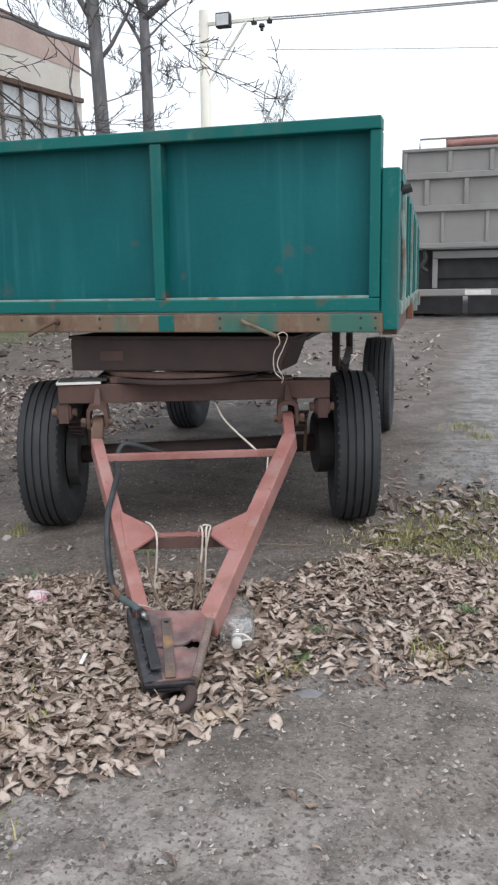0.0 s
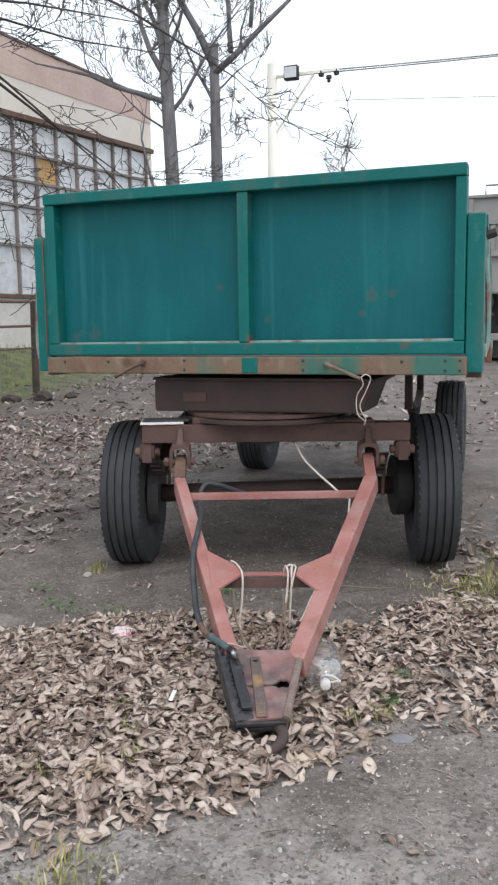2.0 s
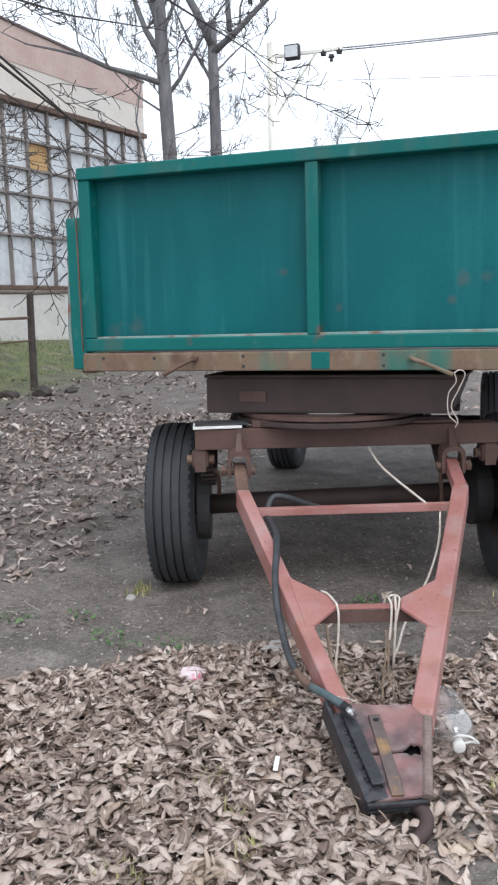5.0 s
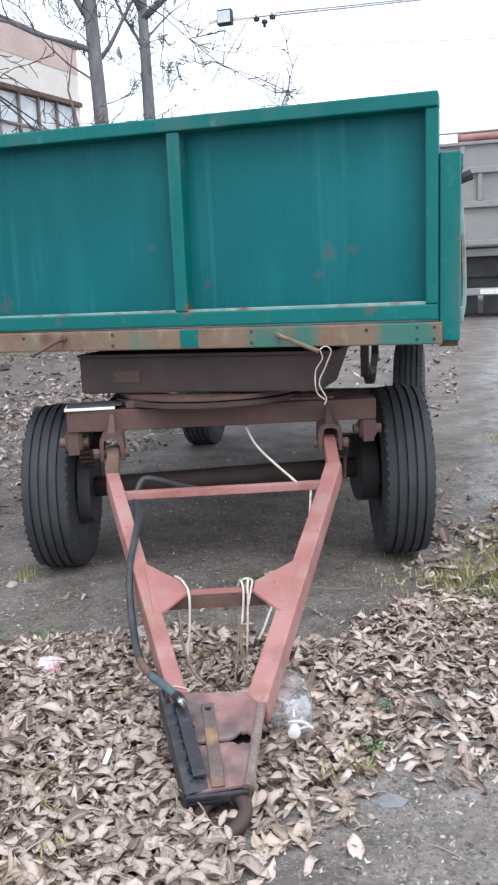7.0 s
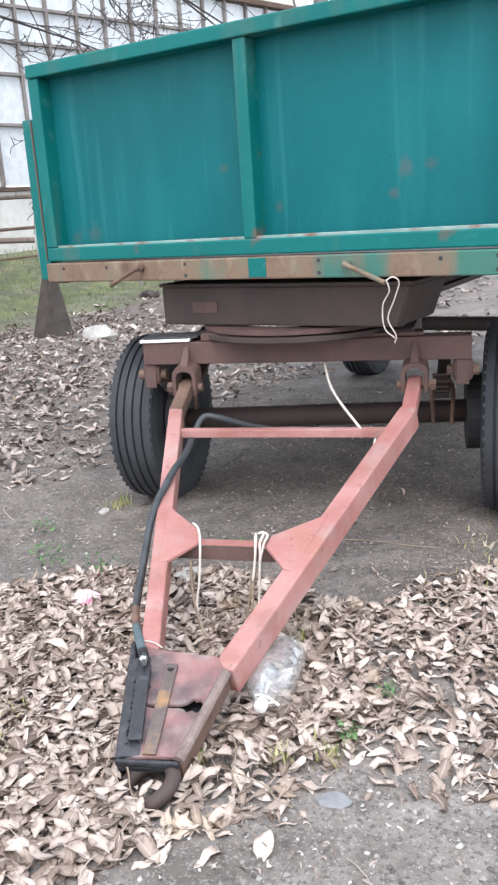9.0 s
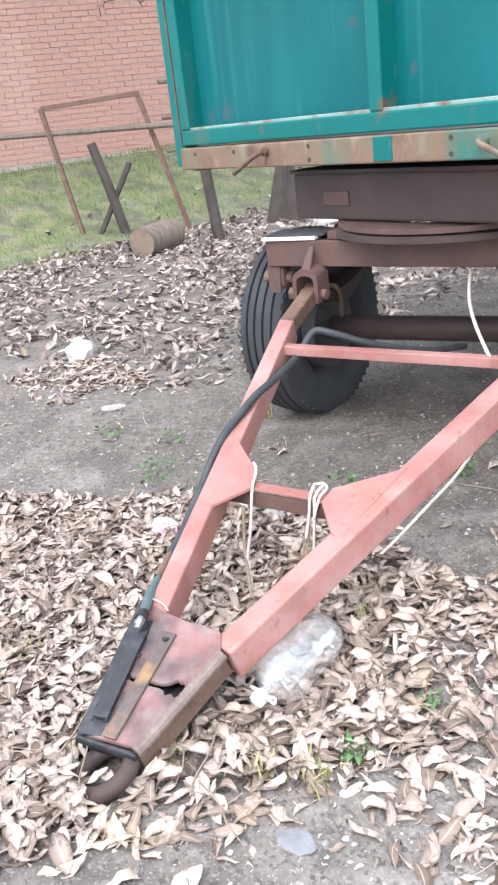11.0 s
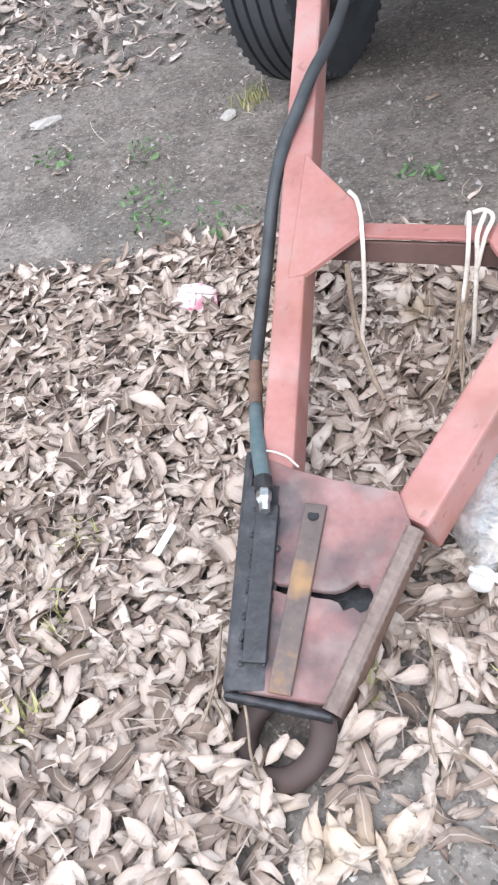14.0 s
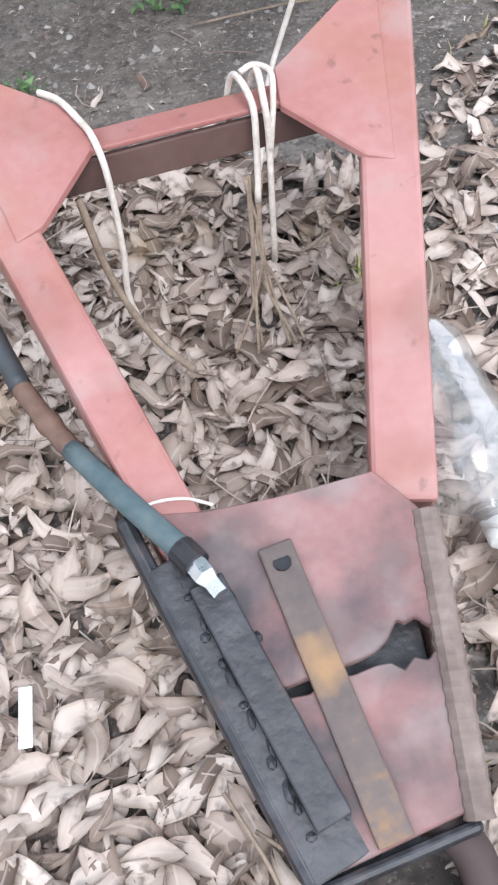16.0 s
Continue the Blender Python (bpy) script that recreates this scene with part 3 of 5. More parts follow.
        for y in (1.3, 2.6, 3.9):
            bed("hinge", box((min(s * 1.15, s * 1.19), y, 1.07), (max(s * 1.15, s * 1.19), y + 0.06, 1.2), 0.006), EDGE, trailer)
    bed("bed_floor", box((-1.075, 0.065, 1.09), (1.075, 4.09, 1.13), 0.002), BROWN_DARK, trailer)
    tail = bed("tailboard", box((-1.12, 4.1, 1.12), (1.12, 4.12, 1.76), 0.003), PAINT, trailer)
    for x in (-1.1, -0.37, 0.32, 1.05):
        bed("tail_rib", box((x, 4.12, 1.13), (x + 0.05, 4.15, 1.75), 0.004), PAINT_FRAME, tail)
    # chassis
    for x in (-0.42, 0.42):
        bm = box((x - 0.05, 0.45, 0.905), (x + 0.05, 4.0, 0.93), 0.003)
        box((x - 0.012, 0.45, 0.93), (x + 0.012, 4.0, 1.03), 0.002, None, bm)
        box((x - 0.05, 0.45, 1.03), (x + 0.05, 4.0, 1.05), 0.003, None, bm)
        bed("chassis_rail", bm, BROWN_DARK, trailer)
    for k in range(6):
        bed("cross_member", box((-1.07, 0.5 + 0.68 * k, 1.052), (1.07, 0.57 + 0.68 * k, 1.088), 0.003), BROWN_DARK, trailer)
    # front bolster box above the turntable, with a sloping cheek at one end
    bm = bmesh.new()
    ends = [[bm.verts.new((x, y, z)) for x, z in ((-0.515, 0.873), (0.592, 0.882), (0.65, 1.036), (-0.515, 1.036))] for y in (0.1, 0.46)]
    for k in range(4):
        bm.faces.new((ends[0][k], ends[0][(k + 1) % 4], ends[1][(k + 1) % 4], ends[1][k]))
    bm.faces.new(ends[0][::-1])
    bm.faces.new(ends[1])
    bmesh.ops.recalc_face_normals(bm, faces=bm.faces[:])
    bmesh.ops.bevel(bm, geom=bm.edges[:], offset=0.006, segments=2, affect="EDGES")
    b = part("front_bolster", bm, BROWN_DARK, trailer, "dark brown steel bolster box with a sloping end")
    part("bolster_lip", box((-0.52, 0.09, 1.036), (0.66, 0.48, 1.05), 0.003), BROWN_DARK, b)
    part("bolster_patch", box((-0.35, 0.094, 0.925), (-0.22, 0.1, 0.975), 0.002), BROWN, b)
    bm = lathe([(0.0, 0.3), (0.0, 0.43), (0.018, 0.43), (0.018, 0.3)], 56, closed=True)
    bm.transform(pose(0, 0.42, 0.852, 0, -90, 0))
    part("turntable_ring", bm, BROWN, trailer, smooth=False)
    bm = lathe([(0.0, 0.28), (0.0, 0.45), (0.02, 0.45), (0.02, 0.28)], 56, closed=True)
    bm.transform(pose(0, 0.42, 0.825, 0, -90, 0))
    part("turntable_ring", bm, BROWN_DARK, trailer)
    # rear axle
    part("rear_axle", tube([(-0.8, 3.45, 0.41), (0.8, 3.45, 0.41)], 0.055, 12), BROWN_DARK, trailer, "", True, REAR)
    for s in (-1, 1):
        leaf_spring("rear_spring", REAR @ pose(s * 0.55, 3.45, 0.5))
        part("spring_hanger", box((s * 0.55 - 0.03, 2.86, 0.62), (s * 0.55 + 0.03, 2.94, 1.05), 0.005), BROWN_DARK, trailer, m=REAR)
        part("spring_hanger", box((s * 0.55 - 0.03, 3.98, 0.62), (s * 0.55 + 0.03, 4.06, 1.05), 0.005), BROWN_DARK, trailer, m=REAR)


def spring_leaf(k):
    """One bowed leaf of a spring, the k-th from the top."""
    h, bm = 0.56 - 0.075 * k, bmesh.new()
    rows = []
    for j in range(9):
        y = -h + 2 * h * j / 8
        z = 0.08 + 0.13 * (y / 0.56) ** 2 - 0.013 * k
        rows.append([bm.verts.new(p) for p in ((-0.03, y, z), (0.03, y, z), (0.03, y, z - 0.011), (-0.03, y, z - 0.011))])
    for a, b in zip(rows, rows[1:]):
        for q in range(4):
            bm.faces.new((a[q], a[(q + 1) % 4], b[(q + 1) % 4], b[q]))
    bm.faces.new(rows[0][::-1])
    bm.faces.new(rows[-1])
    bmesh.ops.recalc_face_normals(bm, faces=bm.faces[:])
    return bm


def leaf_spring(name, m):
    top = part(name, spring_leaf(0), BROWN_DARK, trailer, m=m)
    for k in range(1, 6):
        part("spring_leaf", spring_leaf(k), BROWN_DARK, top)


def wheel_at(m):
    R = 0.412
    rim = bmesh.new()
    lathe([(-0.09, 0.23), (-0.085, 0.215), (-0.03, 0.2), (-0.02, 0.19), (-0.015, 0.1), (0.0, 0.05), (0.0, 0.002)], 40, rim)
    lathe([(0.09, 0.23), (0.085, 0.215), (-0.02, 0.19)], 40, rim)
    wheel = part("wheel", rim, BROWN_DARK, trailer, smooth=True, m=m)
    prof = [(-0.085, 0.215), (-0.112, 0.255), (-0.12, 0.305), (-0.116, 0.358), (-0.107, 0.39), (-0.098, 0.401)]
    for g in (-0.062, -0.021, 0.021, 0.062):
        crown = lambda x: R - 0.011 * (x / 0.098) ** 2
        prof += [(g - 0.006, crown(g)), (g - 0.004, crown(g) - 0.013), (g + 0.004, crown(g) - 0.013), (g + 0.006, crown(g))]
    prof += [(-x, r) for x, r in prof[:6]][::-1]
    tyre = part("tyre", lathe(prof, 84), RUBBER, wheel, "worn ribbed rubber tyre", smooth=False)
    bm = bmesh.new()
    for k in range(56):
        for s in (-1, 1):
            t = Matrix.Rotation(k * math.tau / 56, 4, "X")
            box((s * 0.099 - 0.009, -0.008, R - 0.03), (s * 0.099 + 0.009, 0.008, R - 0.0115), 0, t, bm)
    part("shoulder_lug", bm, RUBBER, tyre)["kind"] = "stuff"
    hub = part("hub", lathe([(-0.12, 0.002), (-0.12, 0.06), (-0.05, 0.075), (0.03, 0.08), (0.05, 0.05), (0.11, 0.045), (0.11, 0.002)], 20), BROWN_DARK, wheel, smooth=True)
    for k in range(6):
        a = k * math.tau / 6
        part("wheel_nut", tube([(0.0, 0.105 * math.cos(a), 0.105 * math.sin(a)), (0.03, 0.105 * math.cos(a), 0.105 * math.sin(a))], 0.012, 6), RUSTY, wheel)
    return wheel


STEER = pose(0, 0.42, 0, 0, 0, 18.5)


def top_z(v):
    return 0.775 - 0.345 * v


def P(u, v, z=None, dz=0.0):
    """A place on the steered front frame: across, forwards, up."""
    return Vector((u, -v, (top_z(v) if z is None else z) + dz))


def clevis(f):
    """An inverted U of flat iron round the drawbar's end, its cheeks rounded below."""
    bm = bmesh.new()
    arc = [math.pi * k / 10 for k in range(11)]
    out = [(f + 0.052 * math.cos(a), 0.672 + 0.05 * math.sin(a) ** 0.6) for a in arc]
    inn = [(f + 0.036 * math.cos(a), 0.668 + 0.034 * math.sin(a) ** 0.6) for a in arc]
    loop = [(f + 0.052, 0.602)] + out + [(f - 0.052, 0.602), (f - 0.036, 0.602)] + inn[::-1] + [(f + 0.036, 0.602)]
    front = [bm.verts.new((x, -0.37, z)) for x, z in loop]
    back = [bm.verts.new((x, -0.285, z + 0.015)) for x, z in loop]
    n, q = len(loop), len(out)
    for k in range(n):
        bm.faces.new((front[k], front[(k + 1) % n], back[(k + 1) % n], back[k]))
    for ring in (front, back):
        for k in range(q + 1):
            bm.faces.new((ring[k], ring[k + 1], ring[n - 2 - k], ring[n - 1 - k]))
    bmesh.ops.recalc_face_normals(bm, faces=bm.faces[:])
    return bm


def build_front():
    wheel_at(pose(-0.797, 0.383, 0.372, 7, 0, 195))
    wheel_at(pose(0.834, 0.758, 0.408, 0, 0, 15))
    for k, s in enumerate((-1, 1)):
        wheel_at(REAR @ pose(s * 0.86, 3.45, 0.408, 11 * k, 0, 0 if s > 0 else 180))
    add = lambda name, bm, mtl, label="", smooth=False: part(name, bm, mtl, trailer, label, smooth, STEER)
    add("front_axle", tube([(-0.72, 0.1, 0.38), (0.86, 0.16, 0.41)], 0.05, 12), BROWN_DARK, "", True)
    bm = bmesh.new()
    ring = [bm.verts.new((-0.64, y, z)) for y, z in ((-0.3, 0.722), (-0.2, 0.722), (-0.2, 0.734), (-0.288, 0.734), (-0.288, 0.803), (-0.2, 0.803), (-0.2, 0.815), (-0.3, 0.815))]
    r = bmesh.ops.extrude_face_region(bm, geom=[bm.faces.new(ring)])
    bmesh.ops.translate(bm, vec=(1.365, 0, 0), verts=[v for v in r["geom"] if isinstance(v, bmesh.types.BMVert)])
    bmesh.ops.recalc_face_normals(bm, faces=bm.faces[:])
    bmesh.ops.bevel(bm, geom=bm.edges[:], offset=0.003, segments=1, affect="EDGES")
    add("front_beam", bm, BROWN, "rust-brown steel channel beam across the front")
    for s in (-1, 1):
        add("frame_rail", box((s * 0.45 - 0.04, -0.199, 0.722), (s * 0.45 + 0.04, 0.5, 0.82), 0.004), BROWN_DARK)
        leaf_spring("front_spring", STEER @ pose(s * 0.6, 0.13, 0.48) @ Matrix.Diagonal((1, 0.6, 0.8, 1)))
        h = s * 0.655 + 0.036
        sh = add("spring_shackle", box((h - 0.04, -0.285, 0.63), (h + 0.04, -0.215, 0.72), 0.018), BROWN)
        part("shackle_pin", tube([(h - 0.062, -0.25, 0.672), (h + 0.062, -0.25, 0.672)], 0.022, 12), RUSTY, sh)
        part("shackle_strap", beam((h, -0.286, 0.722), (h, -0.296, 0.62), 0.05, 0.008, 0.003, (0, -1, 0)), BROWN, sh)
        add("u_bolt", tube(smooth_line([(s * 0.6 - 0.04, 0.1, 0.36), (s * 0.6 - 0.04, 0.1, 0.54), (s * 0.6 + 0.04, 0.1, 0.54), (s * 0.6 + 0.04, 0.1, 0.36)], 4), 0.01, 6), RUSTY)
        # the fork by which the drawbar hangs from the beam
        f = s * 0.475 + 0.033
        fork = add("drawbar_fork", clevis(f), BROWN, "rounded iron clevis hung from the beam")
        part("fork_lug", plate([(f - 0.012, -0.303, 0.8), (f + 0.012, -0.303, 0.8), (f + 0.02, -0.36, 0.718), (f - 0.02, -0.36, 0.718)], 0.02, 0.004), BROWN, fork)
        part("fork_pin", tube([(f - 0.07, -0.335, 0.63), (f + 0.07, -0.335, 0.63)], 0.018, 12), RUSTY, fork)
        part("pin_head", tube([(f + s * 0.06, -0.335, 0.63), (f + s * 0.082, -0.335, 0.63)], 0.024, 6), RUSTY, fork)
        top, end, w = (P(-0.425, 0.54), P(-0.123, 1.74), 0.054) if s < 0 else (P(0.497, 0.54), P(0.091, 1.758), 0.066)
        add("drawbar_link", beam((f, -0.31, 0.665), top + Vector((0, -0.01, -0.003)), 0.054, 0.055, 0.006), RUSTY if s < 0 else RED, "rusty upper end of the drawbar arm")
        add("drawbar_arm", beam(top, end, w, 0.085, 0.006), RED, "faded red box-section drawbar arm")
        if s < 0:
            g = [(-0.262, 1.125), (-0.235, 1.15), (-0.125, 1.238), (-0.104, 1.292), (-0.183, 1.376), (-0.215, 1.388)]
        else:
            g = [(0.285, 1.14), (0.262, 1.16), (0.12, 1.255), (0.112, 1.302), (0.184, 1.39), (0.215, 1.405)]
        g = [P(u, v, None, 0.003) for u, v in g]
        if s < 0:
            g = g[::-1]
        add("gusset", plate(g, 0.012, 0.002), RED, "faded red triangular gusset plate")
    add("beam_pad", box((0.28, -0.29, 0.817), (0.54, -0.2, 0.833), 0.004), BROWN)
    add("beam_pad", box((-0.38, -0.29, 0.817), (-0.27, -0.2, 0.848), 0.004), BROWN)
    add("brake_drum", tube([(0.7, 0.14, 0.41), (0.78, 0.145, 0.41)], 0.17, 24), GREY_DARK)
    add("brake_drum", tube([(-0.66, 0.1, 0.38), (-0.6, 0.1, 0.38)], 0.17, 24), GREY_DARK)
    bm = beam(P(-0.385, 0.66, 0.53), P(0.45, 0.66, 0.535), 0.012, 0.032, 0.003)
    beam(P(-0.385, 0.645, 0.53), P(0.45, 0.645, 0.535), 0.03, 0.008, 0.002, bm=bm)
    add("upper_cross_bar", bm, RED, "thin red angle-iron cross bar")
    bar = add("lower_cross_bar", beam(P(-0.22, 1.279, None, -0.006), P(0.24, 1.279, None, -0.006), 0.04, 0.007, 0.002), RED, "red angle-iron cross bar")
    # web in a darker brown than the red flange above it
    part("bar_web", beam(P(-0.2, 1.294, None, -0.0135), P(0.22, 1.294, None, -0.0135), 0.008, 0.042, 0.002), BROWN, bar, "dark brown web under the bar")
    build_hitch(add)


def build_hitch(add):
    d = 0.004
    base = add("hitch_floor", plate([P(-0.13, 1.72, None, -0.05), P(-0.1, 2.04, None, -0.025), P(0.05, 2.025, None, -0.025), P(0.09, 1.72, None, -0.05)], 0.012), BLACK)
    rnd = random.Random(5)

    def torn(v, u0, u1, n, amp):
        return [P(u0 + (u1 - u0) * k / n, v + rnd.uniform(-amp, amp), None, d) for k in range(n + 1)]

    up = [P(-0.15, 1.705, None, d), P(-0.1, 1.716, None, d), P(-0.03, 1.722, None, d), P(0.07, 1.724, None, d), P(0.1, 1.768, None, d), P(0.1, 1.82, None, d)] + [P(0.098, 1.868, None, d), P(0.086, 1.876, None, d), P(0.07, 1.87, None, d), P(0.062, 1.86, None, d), P(0.05, 1.863, None, d), P(0.044, 1.858, None, d), P(0.03, 1.872, None, d), P(0.016, 1.879, None, d)] + torn(1.88, 0.0, -0.14, 6, 0.006)
    add("hitch_plate", plate(up[::-1], 0.01, 0.0015), PLATE, "worn red hitch plate torn across")
    lo = torn(1.893, -0.12, 0.012, 6, 0.005) + [P(0.026, 1.892, None, d), P(0.036, 1.901, None, d), P(0.048, 1.893, None, d), P(0.06, 1.899, None, d), P(0.07, 1.892, None, d), P(0.078, 1.9, None, d)] + [P(0.046, 2.022, None, d), P(-0.085, 2.036, None, d)]
    add("hitch_plate", plate(lo[::-1], 0.01, 0.0015), PLATE, "worn red hitch plate torn across")
    st = add("strap", beam(P(-0.045, 1.768, None, d + 0.009), P(-0.02, 2.03, None, d + 0.009), 0.034, 0.009, 0.002), STRAP, "rust-stained flat iron strap")
    # black disc on the strap in place of a hole's inner shade
    part("strap_hole_shade", tube([P(-0.043, 1.786, None, d + 0.008), P(-0.043, 1.786, None, d + 0.0105)], 0.009, 10), BLACK, st)
    rail = add("hitch_rail", beam(P(-0.178, 1.7, None, 0.008), P(-0.096, 2.045, None, 0.008), 0.018, 0.07, 0.008), BLACK, "black tarred hitch side rail")
    part("rail_flange", beam(P(-0.137, 1.75, None, 0.006), P(-0.068, 2.035, None, 0.006), 0.06, 0.01, 0.002), BLACK, rail)
    part("rail_strip", beam(P(-0.117, 1.785, None, 0.02), P(-0.066, 2.003, None, 0.02), 0.035, 0.01, 0.002), BLACK, rail)
    # thin dark bars on the flange, painted shade of two open slots
    for u, v, q, w in ((-0.147, 1.835, -0.135, 1.885), (-0.094, 1.872, -0.088, 1.892)):
        part("slot_shade", beam(P(u, v, None, 0.0075), P(q, w, None, 0.0075), 0.008, 0.003, 0), GREY_DARK, rail)
    bm = bmesh.new()
    for k in range(18):
        t = k / 17
        at = P(-0.137 + 0.051 * t + (0.037 if k % 3 == 1 else 0.0) + rnd.uniform(-0.003, 0.003), 1.79 + 0.215 * t, None, 0.009)
        bmesh.ops.create_icosphere(bm, subdivisions=1, radius=1, matrix=Matrix.Translation(at) @ Matrix.Diagonal((rnd.uniform(0.003, 0.006), rnd.uniform(0.004, 0.014), rnd.uniform(0.002, 0.004), 1)))
    part("weld_bead", bm, BLACK, rail)["kind"] = "stuff"
    bm = bmesh.new()
    a, c = P(0.106, 1.772, None, 0.0), P(0.056, 2.03, None, 0.002)
    n = 60
    tube([a.lerp(c, k / n) for k in range(n + 1)], [0.0135 + (0.0011 if k % 3 == 0 else 0) for k in range(n + 1)], 10, bm)
    add("ribbed_rod", bm, ROD, "rusty ribbed reinforcing rod")
    add("hitch_flank", beam(P(0.1, 1.762, None, -0.016), P(0.052, 2.025, None, -0.016), 0.014, 0.05, 0.003), RUSTY)
    add("hitch_nose", beam(P(-0.104, 2.045, None, 0.004), P(0.058, 2.033, None, 0.002), 0.012, 0.018, 0.005), BLACK)
    ring = bmesh.new()
    pts = [(0.06 * math.sin(a), 0.058 * math.cos(a)) for a in [k * math.tau / 40 for k in range(41)]]
    tube([P(-0.014 + q, 2.06 - r, 0.047 - 0.3 * (0.058 - r) + 0.25 * (q - 0.02)) for q, r in pts], 0.019, 12, ring, caps=False)
    bmesh.ops.remove_doubles(ring, verts=ring.verts[:], dist=0.0005)
    add("tow_eye", ring, BROWN_DARK, "dark worn steel tow eye", True)


build_body()
build_front()


# ---- hoses, cords and small things on the trailer ----
def cord(name, pts, r, mtl, label, category, n=8, m=None):
    ob = mesh_object(name, tube(smooth_line(pts, n), r, 7), mtl, True)
    if m is not None:
        ob.matrix_basis = m
    return tagged(ob, label, category)


hose = thing("brake_hose", "black rubber brake hose lying along the drawbar arm", "hose", STEER)
part("hose_line", tube(smooth_line([P(0.06, 0.12, 0.4), P(-0.02, 0.3, 0.43), P(-0.14, 0.48, 0.5), P(-0.24, 0.56, 0.553), P(-0.3, 0.575, 0.558), P(-0.328, 0.63, 0.5), P(-0.312, 0.74, 0.484), P(-0.296, 0.86, 0.476), P(-0.297, 0.96, 0.461), P(-0.301, 1.045, 0.431), P(-0.308, 1.12, 0.398), P(-0.308, 1.2, 0.345), P(-0.299, 1.28, 0.286), P(-0.278, 1.405, 0.22), P(-0.255, 1.5, 0.194)], 8), 0.0125, 10), HOSE, hose, smooth=True)
part("hose_joint", tube(smooth_line([P(-0.257, 1.495, 0.195), P(-0.235, 1.55, 0.188), P(-0.212, 1.602, 0.187)], 6), [0.0118] * 6 + [0.014] * 2 + [0.0118] * 4 + [0.0128], 10), RUSTY, hose, "rusty metal hose joint", True)
part("hose_sleeve", tube(smooth_line([P(-0.214, 1.598, 0.187), P(-0.168, 1.69, 0.198), P(-0.128, 1.762, 0.2)], 5), 0.0125, 10), HOSE_TIP, hose, "faded blue-grey hose sleeve", True)
part("hose_collar", tube([P(-0.131, 1.757, 0.2), P(-0.12, 1.779, 0.2)], 0.0145, 12), BLACK, hose)
part("hose_nut", tube([P(-0.121, 1.777, 0.2), P(-0.115, 1.792, 0.199), P(-0.111, 1.8, 0.198), P(-0.106, 1.812, 0.196)], [0.0115, 0.0115, 0.008, 0.008], 6), CHROME, hose, "bright steel hose nut")

cord("cord", [P(-0.15, 1.215, None, 0.006), P(-0.13, 1.235, None, 0.009), P(-0.113, 1.268, None, 0.009), P(-0.104, 1.294, None, 0.009), P(-0.1, 1.314, 0.3), P(-0.106, 1.33, 0.206), P(-0.115, 1.343, 0.137), P(-0.1, 1.361, 0.075), P(-0.085, 1.385, 0.055)], 0.0042, CORD, "white cord hanging from a drawbar gusset", "cord", m=STEER)
cord("cord", [P(-0.14, 1.3, 0.27), P(-0.13, 1.33, 0.17), P(-0.1, 1.37, 0.09), P(-0.06, 1.42, 0.06)], 0.005, TWINE, "frayed grey twine under the drawbar", "cord", m=STEER)
cord("cord", [P(-0.17, 1.705, None, 0.01), P(-0.145, 1.7, None, 0.012), P(-0.115, 1.702, None, 0.008), P(-0.09, 1.715, None, 0.008)], 0.0018, CORD, "thin white string tied round the drawbar", "cord", m=STEER)
for k, (du, low) in enumerate(((0.0, 0.22), (0.026, 0.12))):
    cord("cord", [P(0.06 + du, 1.25, 0.29 + 0.01 * k), P(0.064 + du, 1.248, 0.325), P(0.072 + du, 1.262, 0.352), P(0.08 + du - 0.012 * k, 1.302, 0.337), P(0.078 + 0.6 * du, 1.312, 0.29), P(0.07 + 0.5 * du, 1.325, low)], 0.0042, CORD, "white cord looped round the cross bar", "cord", m=STEER)
cord("cord", [P(0.078, 1.262, 0.353), P(0.096, 1.258, 0.356), P(0.112, 1.27, 0.35), P(0.106, 1.3, 0.335), P(0.094, 1.315, 0.28)], 0.0038, CORD, "white cord looped round the cross bar", "cord", m=STEER)
for k in range(7):
    r = random.Random(30 + k)
    cord("cord", [P(0.058 + 0.004 * k, 1.31, 0.25), P(0.066 + r.uniform(-0.012, 0.012), 1.33, 0.16), P(0.06 + r.uniform(-0.02, 0.02), 1.345, 0.1), P(0.05 + r.uniform(-0.05, 0.05), 1.36 + r.uniform(0, 0.05), 0.04)], 0.0022, TWINE, "frayed brown twine hanging from the cross bar", "cord", m=STEER)
cord("cord", [P(0.14, 0.27, 0.715), P(0.18, 0.4, 0.65), P(0.24, 0.52, 0.6), P(0.32, 0.635, 0.54), P(0.35, 0.66, 0.51)], 0.0055, CORD, "white cord from the front beam to the cross bar", "cord", m=STEER)
cord("cord", [P(0.385, 0.66, 0.5), P(0.368, 0.72, 0.4), P(0.33, 0.77, 0.3), P(0.28, 0.81, 0.21), P(0.2, 0.89, 0.11), P(0.16, 0.98, 0.06), P(0.13, 1.04, 0.03)], 0.0048, CORD, "white cord trailing under the drawbar", "cord", m=STEER)
cord("cord", [(0.62, -0.07, 1.066), (0.645, -0.065, 1.08), (0.665, -0.055, 1.06), (0.64, -0.04, 1.0), (0.61, -0.03, 0.93), (0.635, -0.02, 0.87), (0.625, -0.01, 0.84)], 0.0027, CORD, "white cord knotted to the latch handle", "cord")
cord("cord", [(0.625, -0.07, 1.066), (0.63, -0.06, 1.03), (0.6, -0.05, 0.98), (0.6, -0.04, 0.9), (0.63, -0.02, 0.86)], 0.0025, CORD, "white cord knotted to the latch handle", "cord")

